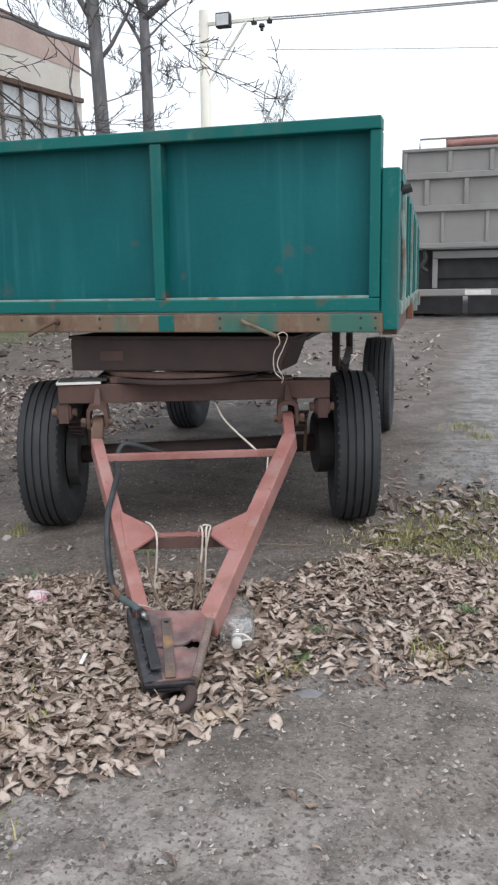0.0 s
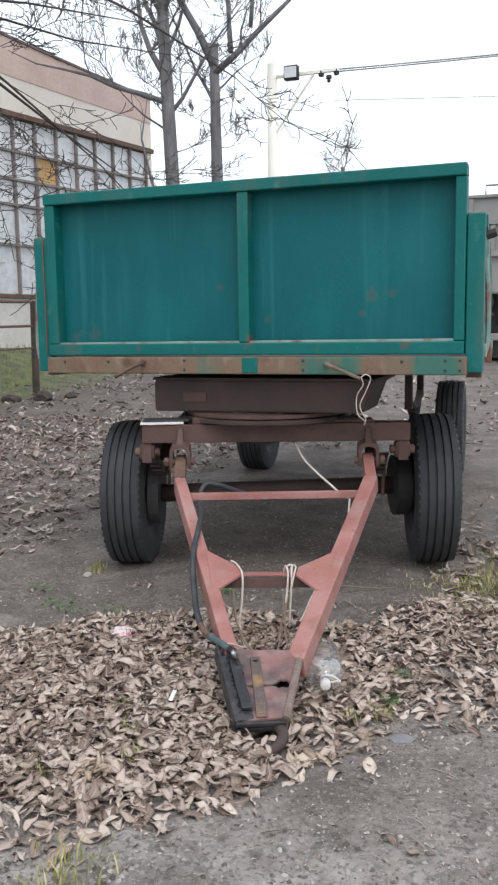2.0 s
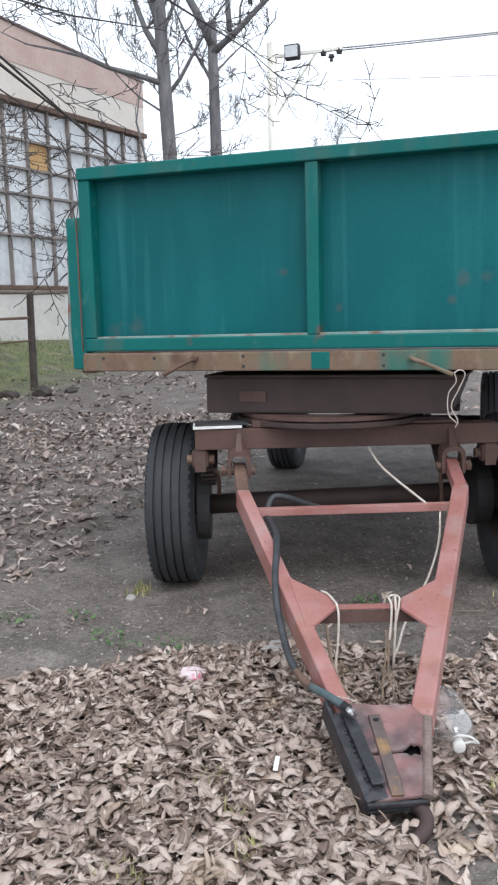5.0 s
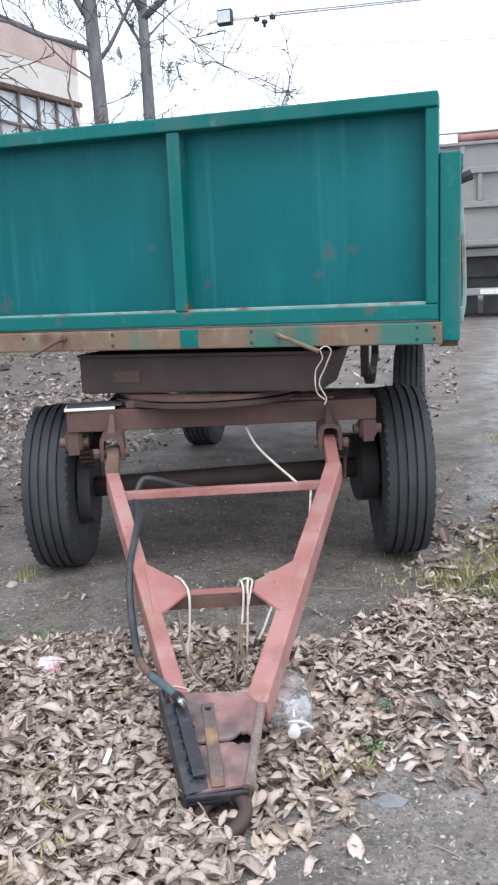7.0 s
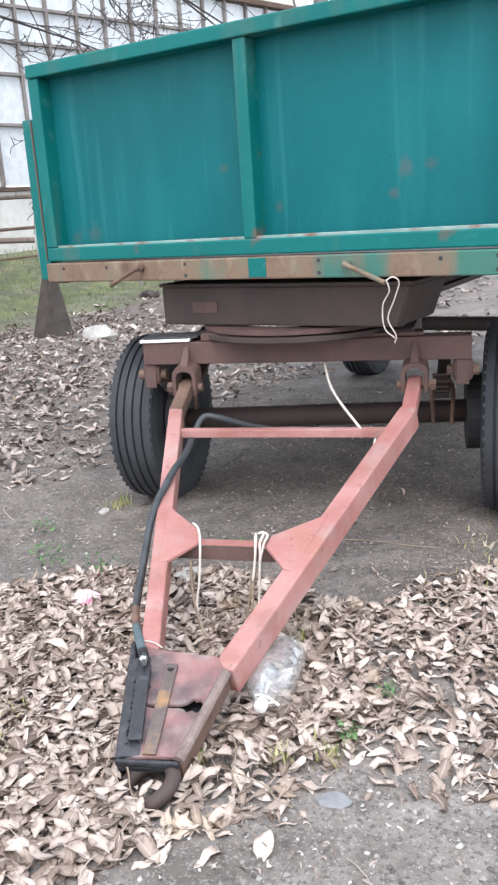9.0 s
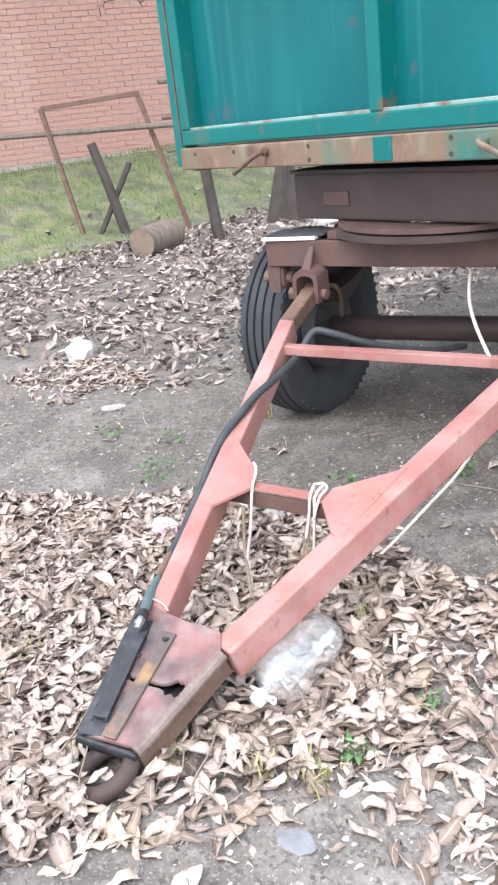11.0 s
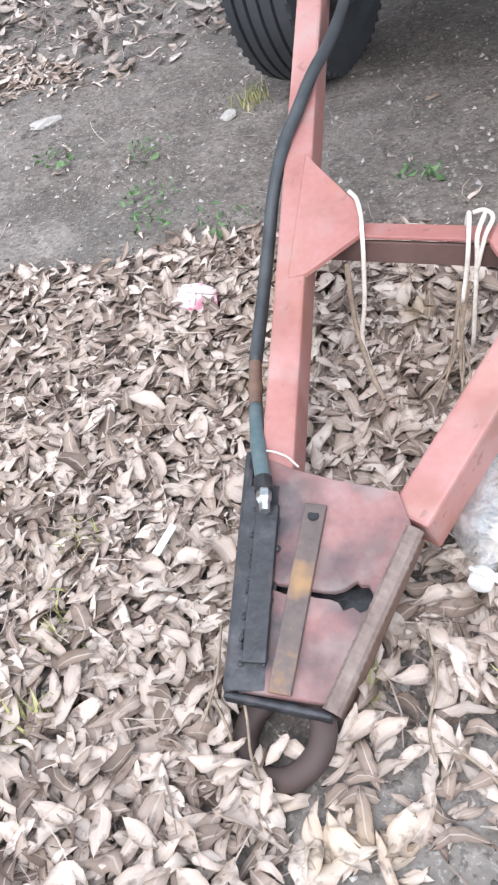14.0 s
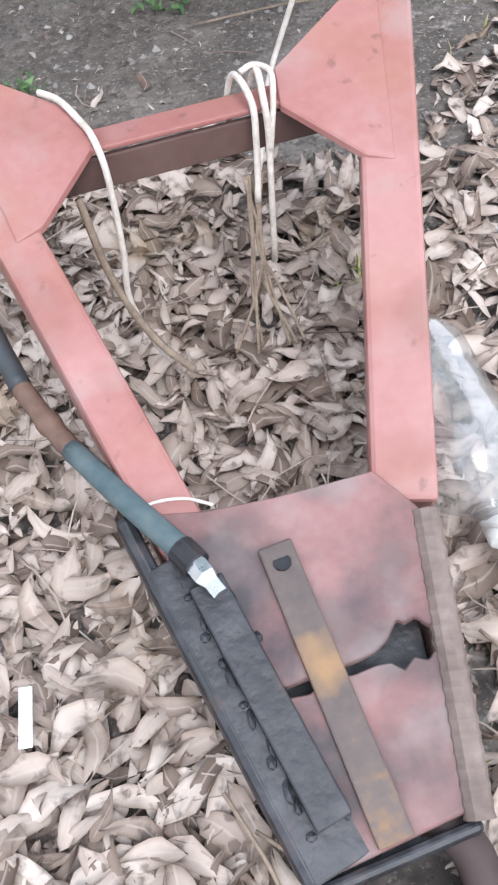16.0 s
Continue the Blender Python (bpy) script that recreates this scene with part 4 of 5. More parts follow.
board = thing("white_board", "thin white board with a black top lying on the beam", "board", STEER @ pose(-0.54, -0.24, 0.818, 0, 0, 4))
part("board", box((-0.11, -0.07, 0.0), (0.11, 0.07, 0.012), 0.002), WHITE, board)
part("black_cover", box((-0.1, -0.055, 0.0125), (0.14, 0.09, 0.02), 0.002), GREY_DARK, board)
box_top = mesh_object("clamp_block", box((0.36, -0.27, 0.818), (0.5, -0.21, 0.845), 0.01, STEER), BROWN_DARK)
tagged(box_top, "dark iron clamp block on the front beam", "clamp")


# ---- bottle and litter ----
def build_jug():
    eye, end = Vector((0.748, -1.195, 0.08)), Vector((0.66, -0.9, 0.085))
    d = (end - eye).normalized()
    q = d.to_track_quat("X", "Z").to_matrix().to_4x4()
    q.translation = eye
    q = q @ Matrix.Diagonal((0.88, 0.86, 0.88, 1))
    jug = thing("plastic_jug", "empty crumpled clear plastic jug lying in the leaves", "jug", q)
    prof = [(-0.005, 0.018), (0.02, 0.019), (0.03, 0.03), (0.06, 0.062), (0.085, 0.073), (0.11, 0.075), (0.15, 0.075), (0.17, 0.072), (0.19, 0.0735), (0.21, 0.0745), (0.225, 0.072), (0.245, 0.075), (0.29, 0.074), (0.31, 0.06), (0.315, 0.02), (0.313, 0.001)]
    bm = lathe(prof, 32)
    for v in bm.verts:
        k = 1 + 0.03 * math.sin(v.co.x * 21 + v.co.y * 14) + 0.02 * math.sin(v.co.z * 30 + 2)
        if v.co.x > 0.04:
            v.co.y *= k
            v.co.z *= 1.03 * k if v.co.z < 0 else 0.9 * k
    part("jug_body", bm, CLEAR, jug, smooth=True)
    part("cap", lathe([(-0.022, 0.001), (-0.022, 0.018), (-0.019, 0.021), (0.004, 0.021), (0.004, 0.019)], 24), WHITE, jug, "white screw cap", True)
    part("carry_handle", tube(smooth_line([(0.006, -0.02, 0.0), (-0.002, -0.045, 0.01), (-0.028, -0.06, 0.02), (-0.032, -0.03, 0.045), (-0.02, 0.01, 0.04), (0.006, 0.02, 0.004)], 5), 0.004, 6), WHITE, jug, "white carry handle", True)


build_jug()

for q, (p0, p1) in enumerate((((0.5, -1.5, 0.06), (0.68, -1.62, 0.035)), ((0.53, -1.56, 0.05), (0.66, -1.64, 0.03)), ((0.47, -1.47, 0.07), (0.58, -1.66, 0.03)), ((0.82, -1.42, 0.04), (0.98, -1.44, 0.02)), ((0.72, -1.3, 0.05), (0.83, -1.45, 0.03)), ((0.3, 0.02, 0.02), (0.75, 0.12, 0.02)))):
    a, c = Vector(p0), Vector(p1)
    cord("dry_stalk", [a, a.lerp(c, 0.4) + Vector((0.008, 0.004, 0.006)), a.lerp(c, 0.75) - Vector((0.006, 0.0, 0.002)), c], 0.0022, TWINE, "thin dry stalk lying on the ground", "stalk")


def rumple(name, at, size, mtl, label, category, seed):
    r = random.Random(seed)
    bm = bmesh.new()
    bmesh.ops.create_icosphere(bm, subdivisions=2, radius=1)
    for v in bm.verts:
        k = 1 + r.uniform(-0.22, 0.22)
        v.co = Vector((v.co.x * size[0] * k, v.co.y * size[1] * k, max(v.co.z, -0.5) * size[2] * k))
    ob = mesh_object(name, bm, mtl)
    z = float(ground_z(at[0], at[1]))
    ob.matrix_basis = pose(at[0], at[1], z + size[2] * 0.4, 0, 0, r.uniform(0, 180))
    return tagged(ob, label, category)


rumple("paper_scrap", (-0.235, -0.84), (0.06, 0.05, 0.035), PINK, "crumpled pink and white paper scrap on the leaves", "litter", 1)
rumple("stone", (-0.02, -0.5), (0.07, 0.05, 0.03), PALE_STONE, "flat pale stone at the edge of the leaves", "stone", 2)
rumple("stone", (1.045, -1.353), (0.026, 0.042, 0.007), DAMP_STONE, "flat grey stone pressed into the soil", "stone", 3)
rumple("stone", (-0.9, -0.02), (0.035, 0.025, 0.015), PALE_STONE, "small pale stone on bare soil", "stone", 4)
rumple("stone", (-1.55, -0.3), (0.06, 0.03, 0.015), PALE_STONE, "pale stone among leaves", "stone", 5)
rumple("stone", (-2.55, 0.05), (0.13, 0.1, 0.07), PALE_STONE, "large pale stone among leaves", "stone", 6)
rumple("stone", (-4.9, 4.3), (0.3, 0.2, 0.12), PALE_STONE, "large pale stone by the fence", "stone", 7)
chip = mesh_object("white_chip", box((-0.007, -0.03, 0), (0.007, 0.03, 0.004), 0.001), WHITE)
chip.matrix_basis = pose(0.262, -1.4, 0.055, 10, 5, 10)
tagged(chip, "thin white plastic strip on the leaves", "litter")


# ---- fallen leaves, gravel, grass ----
def leaf_rows(fine):
    if fine:
        return np.array([-1, -0.78, -0.42, 0, 0.4, 0.76, 1]), np.array([0.1, 0.62, 0.94, 1.0, 0.84, 0.5, 0.05]), np.array([-1, -0.5, 0, 0.5, 1.0])
    return np.array([-1, -0.55, 0.0, 0.5, 1.0]), np.array([0.08, 0.75, 1.0, 0.7, 0.04]), np.array([-1, 0, 1.0])


def leaf_mesh(name, x, y, z, seed, size=(0.035, 0.06), mtl=LEAF, tilt=0.3, fine=False):
    """One mesh of curled leaves, each about half the given length to either side of its middle."""
    g = rng_of(seed)
    n = len(x)
    s, w, side = leaf_rows(fine)
    ns, nc = len(s), len(side)
    half = g.uniform(*size, n)
    wide = half * g.uniform(0.17, 0.48, n)
    fold, curl, bend = g.uniform(-0.4, 0.7, n), g.normal(0.03, 0.24, n), g.normal(0, 0.3, n)
    twist = g.normal(0, 0.5, n)
    jag = 1 + g.normal(0, 0.11, (n, ns, nc))
    across = side[None, None, :] * w[None, :, None] * wide[:, None, None] * jag
    lx = s[None, :, None] * half[:, None, None] + g.normal(0, 0.06, (n, ns, nc)) * half[:, None, None]
    wave = 0.13 * np.sin(g.uniform(2, 5, n)[:, None] * s[None, :] + g.uniform(0, 6, n)[:, None])
    roll = twist[:, None, None] * s[None, :, None]
    high = fold[:, None, None] * across ** 2 / wide[:, None, None]
    ly = across * np.cos(roll) + (bend * half)[:, None, None] * (s ** 2)[None, :, None]
    lz = high + across * np.sin(roll) + (half[:, None] * wave)[:, :, None] + (curl * half)[:, None, None] * (s ** 2)[None, :, None] + g.normal(0, 0.025, (n, ns, nc)) * half[:, None, None]
    p = np.stack([lx, ly, lz], -1).reshape(n, ns * nc, 3)
    a, b, c = g.uniform(0, math.tau, n), g.normal(0, tilt, n), g.normal(0, tilt, n)
    ca, sa, cb, sb, cc, sc = np.cos(a), np.sin(a), np.cos(b), np.sin(b), np.cos(c), np.sin(c)
    o, i = np.zeros(n), np.ones(n)
    rz = np.stack([np.stack([ca, -sa, o], -1), np.stack([sa, ca, o], -1), np.stack([o, o, i], -1)], 1)
    ry = np.stack([np.stack([cb, o, sb], -1), np.stack([o, i, o], -1), np.stack([-sb, o, cb], -1)], 1)
    rx = np.stack([np.stack([i, o, o], -1), np.stack([o, cc, -sc], -1), np.stack([o, sc, cc], -1)], 1)
    p = np.einsum("nij,nkj->nki", rz @ ry @ rx, p)
    low = np.minimum(p[:, :, 2].min(1), 0)
    p += np.stack([x, y, z - 0.42 * low], -1)[:, None, :]
    q = np.array([[r * nc + k, r * nc + nc + k, r * nc + nc + 1 + k, r * nc + 1 + k] for r in range(ns - 1) for k in range(nc - 1)])
    f = (np.arange(n)[:, None, None] * (ns * nc) + q).reshape(-1, 4)
    me = bpy.data.meshes.new(name)
    me.from_pydata(p.reshape(-1, 3), [], f.tolist())
    me.materials.append(mtl)
    me.polygons.foreach_set("use_smooth", [True] * len(me.polygons))
    rib = np.broadcast_to(np.abs(side)[None, None, :], (n, ns, nc)).ravel().astype(np.float32)
    me.attributes.new("across", "FLOAT", "POINT").data.foreach_set("value", rib)
    return new(name, me)


def scatter(n, x0, x1, y0, y1, cover, seed):
    g = rng_of(seed)
    x, y, k = g.uniform(x0, x1, n), g.uniform(y0, y1, n), g.uniform(0, 1, n)
    keep = k < cover(x, y)
    return x[keep], y[keep]


def clear_of_trailer(x, y):
    """False under the wheels."""
    ok = np.ones(len(x), bool)
    for cx, cy in ((-0.797, 0.383), (0.834, 0.758)):
        ok &= np.hypot(x - cx, y - cy) > 0.2
    along = STEER.inverted()
    u = along[0][0] * x + along[0][1] * y + along[0][3]
    v = -(along[1][0] * x + along[1][1] * y + along[1][3])
    return ok & ~((abs(u + 0.02) < 0.08 + 0.09 * np.clip(2.0 - v, 0, 1)) & (v > 1.66) & (v < 2.11 + 0.7 * np.clip(u + 0.02, 0, 0.06)))


g = rng_of(8)
x, y = scatter(42000, -2.6, 2.4, -2.3, 0.1, leaf_cover, 11)
k = clear_of_trailer(x, y)
x, y = x[k], y[k]
near = leaf_mesh("leaf_litter", x, y, ground_z(x, y) + g.uniform(0, 0.028, len(x)) * leaf_cover(x, y), 12, (0.016, 0.046), tilt=0.2, fine=True)
tagged(near, "thick litter of curled dry brown leaves", "leaf litter", kind="stuff")
x, y = scatter(24000, -7.0, 2.6, 0.1, 6.0, leaf_cover, 13)
k = clear_of_trailer(x, y)
x, y = x[k], y[k]
far = leaf_mesh("leaf_litter", x, y, ground_z(x, y) + g.uniform(0, 0.03, len(x)), 14, (0.025, 0.06), LEAF_FAR)
tagged(far, "damp brown leaf litter on bare soil", "leaf litter", kind="stuff")
x, y = scatter(9000, -8.5, 1.0, -2.0, 12.0, lambda a, b: np.maximum(leaf_cover(a, b), 0.05) * ((b > 6) | (a < -2.6)), 15)
far2 = leaf_mesh("leaf_litter", x, y, ground_z(x, y) + g.uniform(0, 0.03, len(x)), 16, (0.04, 0.08), LEAF_FAR)
tagged(far2, "damp brown leaf litter on bare soil", "leaf litter", kind="stuff")
x, y = scatter(2400, -2.5, 3.0, -3.4, 3.0, lambda a, b: 0.12 + 0.5 * (leaf_cover(a + 0.12, b + 0.1) > 0.1), 17)
k = clear_of_trailer(x, y)
x, y = x[k], y[k]
stray = leaf_mesh("stray_leaves", x, y, ground_z(x, y) + 0.004, 18, (0.012, 0.036), fine=True)
tagged(stray, "single dry leaves scattered on bare soil", "leaves", kind="stuff")


x, y = scatter(34000, -2.6, 3.0, -3.2, 2.6, lambda a, b: 0.42 + 0.5 * np.maximum(leaf_cover(a + 0.15, b + 0.12), leaf_cover(a - 0.1, b)), 19)
k = clear_of_trailer(x, y)
x, y = x[k], y[k]
crumbs = leaf_mesh("leaf_crumbs", x, y, ground_z(x, y) + 0.002, 20, (0.003, 0.012), LEAF_FAR)
tagged(crumbs, "small crumbled bits of dry leaf", "leaf litter", kind="stuff")


def stalk_mesh(name, x, y, z, half, r, seed, label):
    """Thin bent dry stems, three-sided, in one mesh."""
    gg = rng_of(seed)
    n = len(x)
    s = np.array([-1, -0.4, 0.3, 1.0])
    a, bow, lift = gg.uniform(0, math.tau, n), gg.normal(0, 0.2, n), gg.normal(0, 0.1, n)
    ln = gg.uniform(half[0], half[1], n)
    along, off = s[None] * ln[:, None], (bow * ln)[:, None] * (s ** 2)[None]
    ax = np.stack([x[:, None] + along * np.cos(a)[:, None] - off * np.sin(a)[:, None], y[:, None] + along * np.sin(a)[:, None] + off * np.cos(a)[:, None], z[:, None] + np.abs(lift * ln)[:, None] * s[None]], -1)
    thick = gg.uniform(r[0], r[1], n)[:, None] * np.array([1, 0.95, 0.8, 0.5])[None]
    rim = np.array([0.3, 2.4, 4.5])
    side = np.stack([-np.sin(a), np.cos(a), np.zeros(n)], -1)
    p = ax[:, :, None, :] + thick[:, :, None, None] * (np.cos(rim)[None, None, :, None] * side[:, None, None, :] + np.sin(rim)[None, None, :, None] * np.array([0, 0, 1.0]))
    q = np.array([[3 * i + k, 3 * i + (k + 1) % 3, 3 * i + 3 + (k + 1) % 3, 3 * i + 3 + k] for i in range(3) for k in range(3)])
    me = bpy.data.meshes.new(name)
    me.from_pydata(p.reshape(-1, 3), [], (np.arange(n)[:, None, None] * 12 + q).reshape(-1, 4).tolist())
    me.materials.append(STALK)
    return tagged(new(name, me), label, "stalks", kind="stuff")


x, y = scatter(3600, -2.6, 2.4, -2.5, 0.4, lambda a, b: np.maximum(leaf_cover(a, b), 0.08), 81)
k = clear_of_trailer(x, y)
x, y = x[k], y[k]
stalk_mesh("dry_stalks", x, y, ground_z(x, y) + 0.008 + g.uniform(0.004, 0.036, len(x)) * leaf_cover(x, y), (0.015, 0.07), (0.0008, 0.0019), 82, "thin dry stems and twigs among the leaves")

# the leaves that lie nearest to the tow eye, one by one
KINDS = [leaf_mesh("leaf", np.zeros(1), np.zeros(1), np.zeros(1), 300 + q, (0.024, 0.042), LEAF, 0.12, True) for q in range(8)]
rnd = random.Random(77)
left = 240
while left:
    px, py = rnd.uniform(-0.35, 1.0), rnd.uniform(-2.0, -0.75)
    if leaf_cover(px, py) < 0.5 or not clear_of_trailer(np.array([px]), np.array([py]))[0]:
        continue
    kind = KINDS[left % 8]
    ob = kind if left <= 8 else new("leaf", kind.data)
    ob.parent = near
    ob.matrix_basis = pose(px, py, float(ground_z(px, py)) + rnd.uniform(0.018, 0.036), rnd.gauss(0, 14), rnd.gauss(0, 14), rnd.uniform(0, 360))
    left -= 1
# and those that have drifted into and over the tow eye
for q, (u, v, z, tip, turn) in enumerate(((-0.012, 2.085, 0.03, 12, 60), (-0.03, 2.1, 0.038, -8, 130), (0.008, 2.075, 0.022, 10, 20), (-0.07, 2.105, 0.042, 15, 75), (-0.06, 2.14, 0.045, 5, 20), (-0.095, 2.085, 0.04, 10, 110), (-0.025, 2.145, 0.042, -10, 160), (-0.085, 2.14, 0.05, 8, 140), (0.0, 2.15, 0.036, 6, 95), (-0.045, 2.125, 0.05, -6, 45))):
    ob = new("leaf", KINDS[q % 8].data)
    ob.parent = near
    at = STEER @ P(u, v, z + 0.004)
    ob.matrix_basis = pose(at.x, at.y, at.z, tip, -tip, turn) @ Matrix.Scale(0.72 + 0.05 * (q % 4), 4)


def stones(name, x, y, size, seed, label):
    gg = rng_of(seed)
    ring = [(math.cos(a), math.sin(a), 0.0) for a in (0.0, 1.1, 2.3, 3.3, 4.2, 5.4)]
    base = np.array(ring + [(0.1, 0.0, 0.85)])
    faces = np.array([(k, (k + 1) % 6, 6) for k in range(6)])
    n = len(x)
    r = size[0] + (size[1] - size[0]) * gg.power(0.55, n)
    p = base[None] * r[:, None, None] * gg.uniform(0.6, 1.2, (n, 7, 3)) * gg.uniform(0.55, 1.0, (n, 1, 3))
    a = gg.uniform(0, math.tau, n)
    c, s = np.cos(a)[:, None], np.sin(a)[:, None]
    p[:, :, 0], p[:, :, 1] = p[:, :, 0] * c - p[:, :, 1] * s, p[:, :, 0] * s + p[:, :, 1] * c
    p += np.stack([x, y, ground_z(x, y) - 0.001], -1)[:, None]
    me = bpy.data.meshes.new(name)
    me.from_pydata(p.reshape(-1, 3), [], (np.arange(n)[:, None, None] * 7 + faces).reshape(-1, 3).tolist())
    me.materials.append(STONE)
    return tagged(new(name, me), label, "gravel", kind="stuff")


def grit_cover(a, b):
    w = 0.25 * wobble(a, b, 2.0, 0.9) + 0.12 * wobble(a, b, 6.0, 0.2)
    v = np.maximum(smoothstep(-1.75, -2.2, b + 0.6 * w), 0.5 * smoothstep(0.7, 1.1, a + w) * smoothstep(0.4, -0.6, b))
    return np.clip(0.12 + v, 0, 1)


x, y = scatter(120000, -2.2, 3.0, -3.4, 2.5, grit_cover, 21)
stones("gravel", x, y, (0.002, 0.014), 22, "grey gravel strewn on the soil")


def blades(name, x, y, height, mtl, seed, label, lean=0.5):
    gg = rng_of(seed)
    n = len(x)
    h, a, w = gg.uniform(*height, n), gg.uniform(0, math.tau, n), gg.uniform(0.0015, 0.0035, n)
    d = np.stack([np.cos(a), np.sin(a)], -1)
    sd = np.stack([-d[:, 1], d[:, 0]], -1)
    k = gg.uniform(0.1, lean, n)
    z = ground_z(x, y) - 0.004
    p = np.zeros((n, 5, 3))
    for j, (t, ww) in enumerate(((0, 1), (0, -1), (0.55, 0.8), (0.55, -0.8), (1, 0))):
        p[:, j, :2] = np.stack([x, y], -1) + d * (k * h * t * t)[:, None] + sd * (w * ww)[:, None]
        p[:, j, 2] = z + h * t * (1 - 0.25 * k * t)
    f = []
    for j in range(n):
        f += [(5 * j, 5 * j + 1, 5 * j + 3, 5 * j + 2), (5 * j + 2, 5 * j + 3, 5 * j + 4)]
    me = bpy.data.meshes.new(name)
    me.from_pydata(p.reshape(-1, 3), [], f)
    me.materials.append(mtl)
    return tagged(new(name, me), label, "grass", kind="stuff")


def clumps(points, count, spread, seed):
    gg = rng_of(seed)
    xs = np.concatenate([gg.normal(px, spread * s, int(count * s)) for px, py, s in points])
    gg = rng_of(seed + 1)
    ys = np.concatenate([gg.normal(py, spread * s, int(count * s)) for px, py, s in points])
    return xs, ys


x, y = clumps([(1.2, 0.2, 1.4), (1.22, 0.55, 1.3), (1.38, 0.35, 1.2), (1.15, -0.05, 0.8), (1.45, 0.7, 1.2), (1.3, 1.0, 1.0), (1.55, 0.2, 0.8), (1.6, 1.2, 1.0), (1.12, 0.35, 0.8), (1.75, -0.4, 0.8), (1.45, -0.95, 0.6)], 420, 0.12, 41)
blades("grass_tuft", x, y, (0.015, 0.05), GRASS_DRY, 42, "yellow-green grass growing through the leaves", 0.9)
x, y = clumps([(0.87, -1.3, 0.3), (0.95, -1.22, 0.4), (0.4, -2.3, 0.8), (0.3, -1.75, 0.3), (0.05, -1.95, 0.6), (0.68, -1.42, 0.3), (-0.9, 0.1, 0.6), (0.1, -1.5, 0.5), (0.22, -1.62, 0.4), (0.6, -0.75, 0.4), (1.35, 3.6, 1.5), (1.5, 3.2, 1.0)], 110, 0.06, 43)
blades("grass_tuft", x, y, (0.02, 0.07), GRASS_DRY, 44, "small yellow-green grass tufts in the soil", 0.9)
x, y = scatter(26000, -11, -6.4, -1.0, 13.0, lambda a, b: smoothstep(-6.4, -7.3, a) * 0.9, 45)
blades("lawn_grass", x, y, (0.04, 0.11), GRASS, 46, "short green lawn behind the fence", 0.8)


def weed(at, r, seed):
    g = rng_of(seed)
    n = 34
    a, d = g.uniform(0, math.tau, n), g.uniform(0.2, 1, n) * r
    xx, yy = at[0] + np.cos(a) * d, at[1] + np.sin(a) * d
    ob = leaf_mesh("weed", xx, yy, ground_z(xx, yy) + g.uniform(0.004, 0.03, n), seed, (0.006, 0.018), WEED, 0.6)
    return tagged(ob, "small green weed growing on bare soil", "weed", kind="stuff")


for k, (at, r) in enumerate((((-0.048, -0.171), 0.07), ((0.218, 0.134), 0.06), ((-0.42, -0.52), 0.1), ((-0.62, -0.62), 0.08), ((-1.25, -0.45), 0.09), ((-1.0, -0.3), 0.09), ((0.96, -1.12), 0.04), ((0.98, -0.9), 0.04), ((-0.75, -0.5), 0.1), ((1.5, -0.55), 0.05))):
    weed(at, r, 60 + k)


# ---- bare trees ----
def grow(big, small, start, way, length, radius, depth, r, droop=0.0, reach=(0.28, 0.5)):
    """A limb with its side shoots; thick wood goes to one mesh, twigs to the other."""
    stem = radius > 0.14
    steps = 6 if depth > 1 else 4
    pts, p, d = [Vector(start)], Vector(start), Vector(way).normalized()
    for k in range(steps):
        j = 0.004 if stem else 0.14 if radius > 0.03 else 0.24
        d = (d + Vector((r.gauss(0, j), r.gauss(0, j), r.gauss(0, 0.8 * j) - droop))).normalized()
        p = p + d * length / steps
        pts.append(p)
    radii = [max(radius * (1 - (0.45 if stem else 0.88) * k / steps), 0.0045) for k in range(steps + 1)]
    tube(pts, radii, 7 if radius > 0.04 else 4, big if radius > 0.03 else small, caps=radius > 0.04)
    if depth == 0 or stem:
        return
    for k in range(1, steps + 1):
        for _ in range(2 if depth < 3 else 1):
            if r.random() < (0.86 if droop >= 0 else 0.62):
                side = Vector((r.gauss(0, 1), r.gauss(0, 1), r.gauss(0.35 if droop >= 0 else 0.7, 0.5))).normalized()
                nd = (d * 0.75 + side * 0.8).normalized()
                grow(big, small, pts[k], nd, length * r.uniform(*reach), max(radii[k] * r.uniform(0.35, 0.55), 0.006), depth - 1, r, droop * 0.6 if droop >= 0 else min(droop, -0.04), reach)


def bare_tree(at, limbs, label, seed, depth=3, reach=(0.28, 0.5), twig=TWIG):
    """A bare tree from a list of (start, direction, length, radius, droop), all in metres from its base."""
    r = random.Random(seed)
    z = float(ground_z(at[0], at[1]))
    tree = thing("tree", label, "tree", pose(at[0], at[1], z - 0.05))
    big, small = bmesh.new(), bmesh.new()
    for start, way, length, radius, droop in limbs:
        grow(big, small, start, way, length, radius, depth, r, droop, reach)
    part("trunk", big, BARK_HAZED if twig is TWIG else twig, tree, smooth=True)
    part("crown", small, twig, tree, "fine bare twigs")["kind"] = "stuff"
    return tree


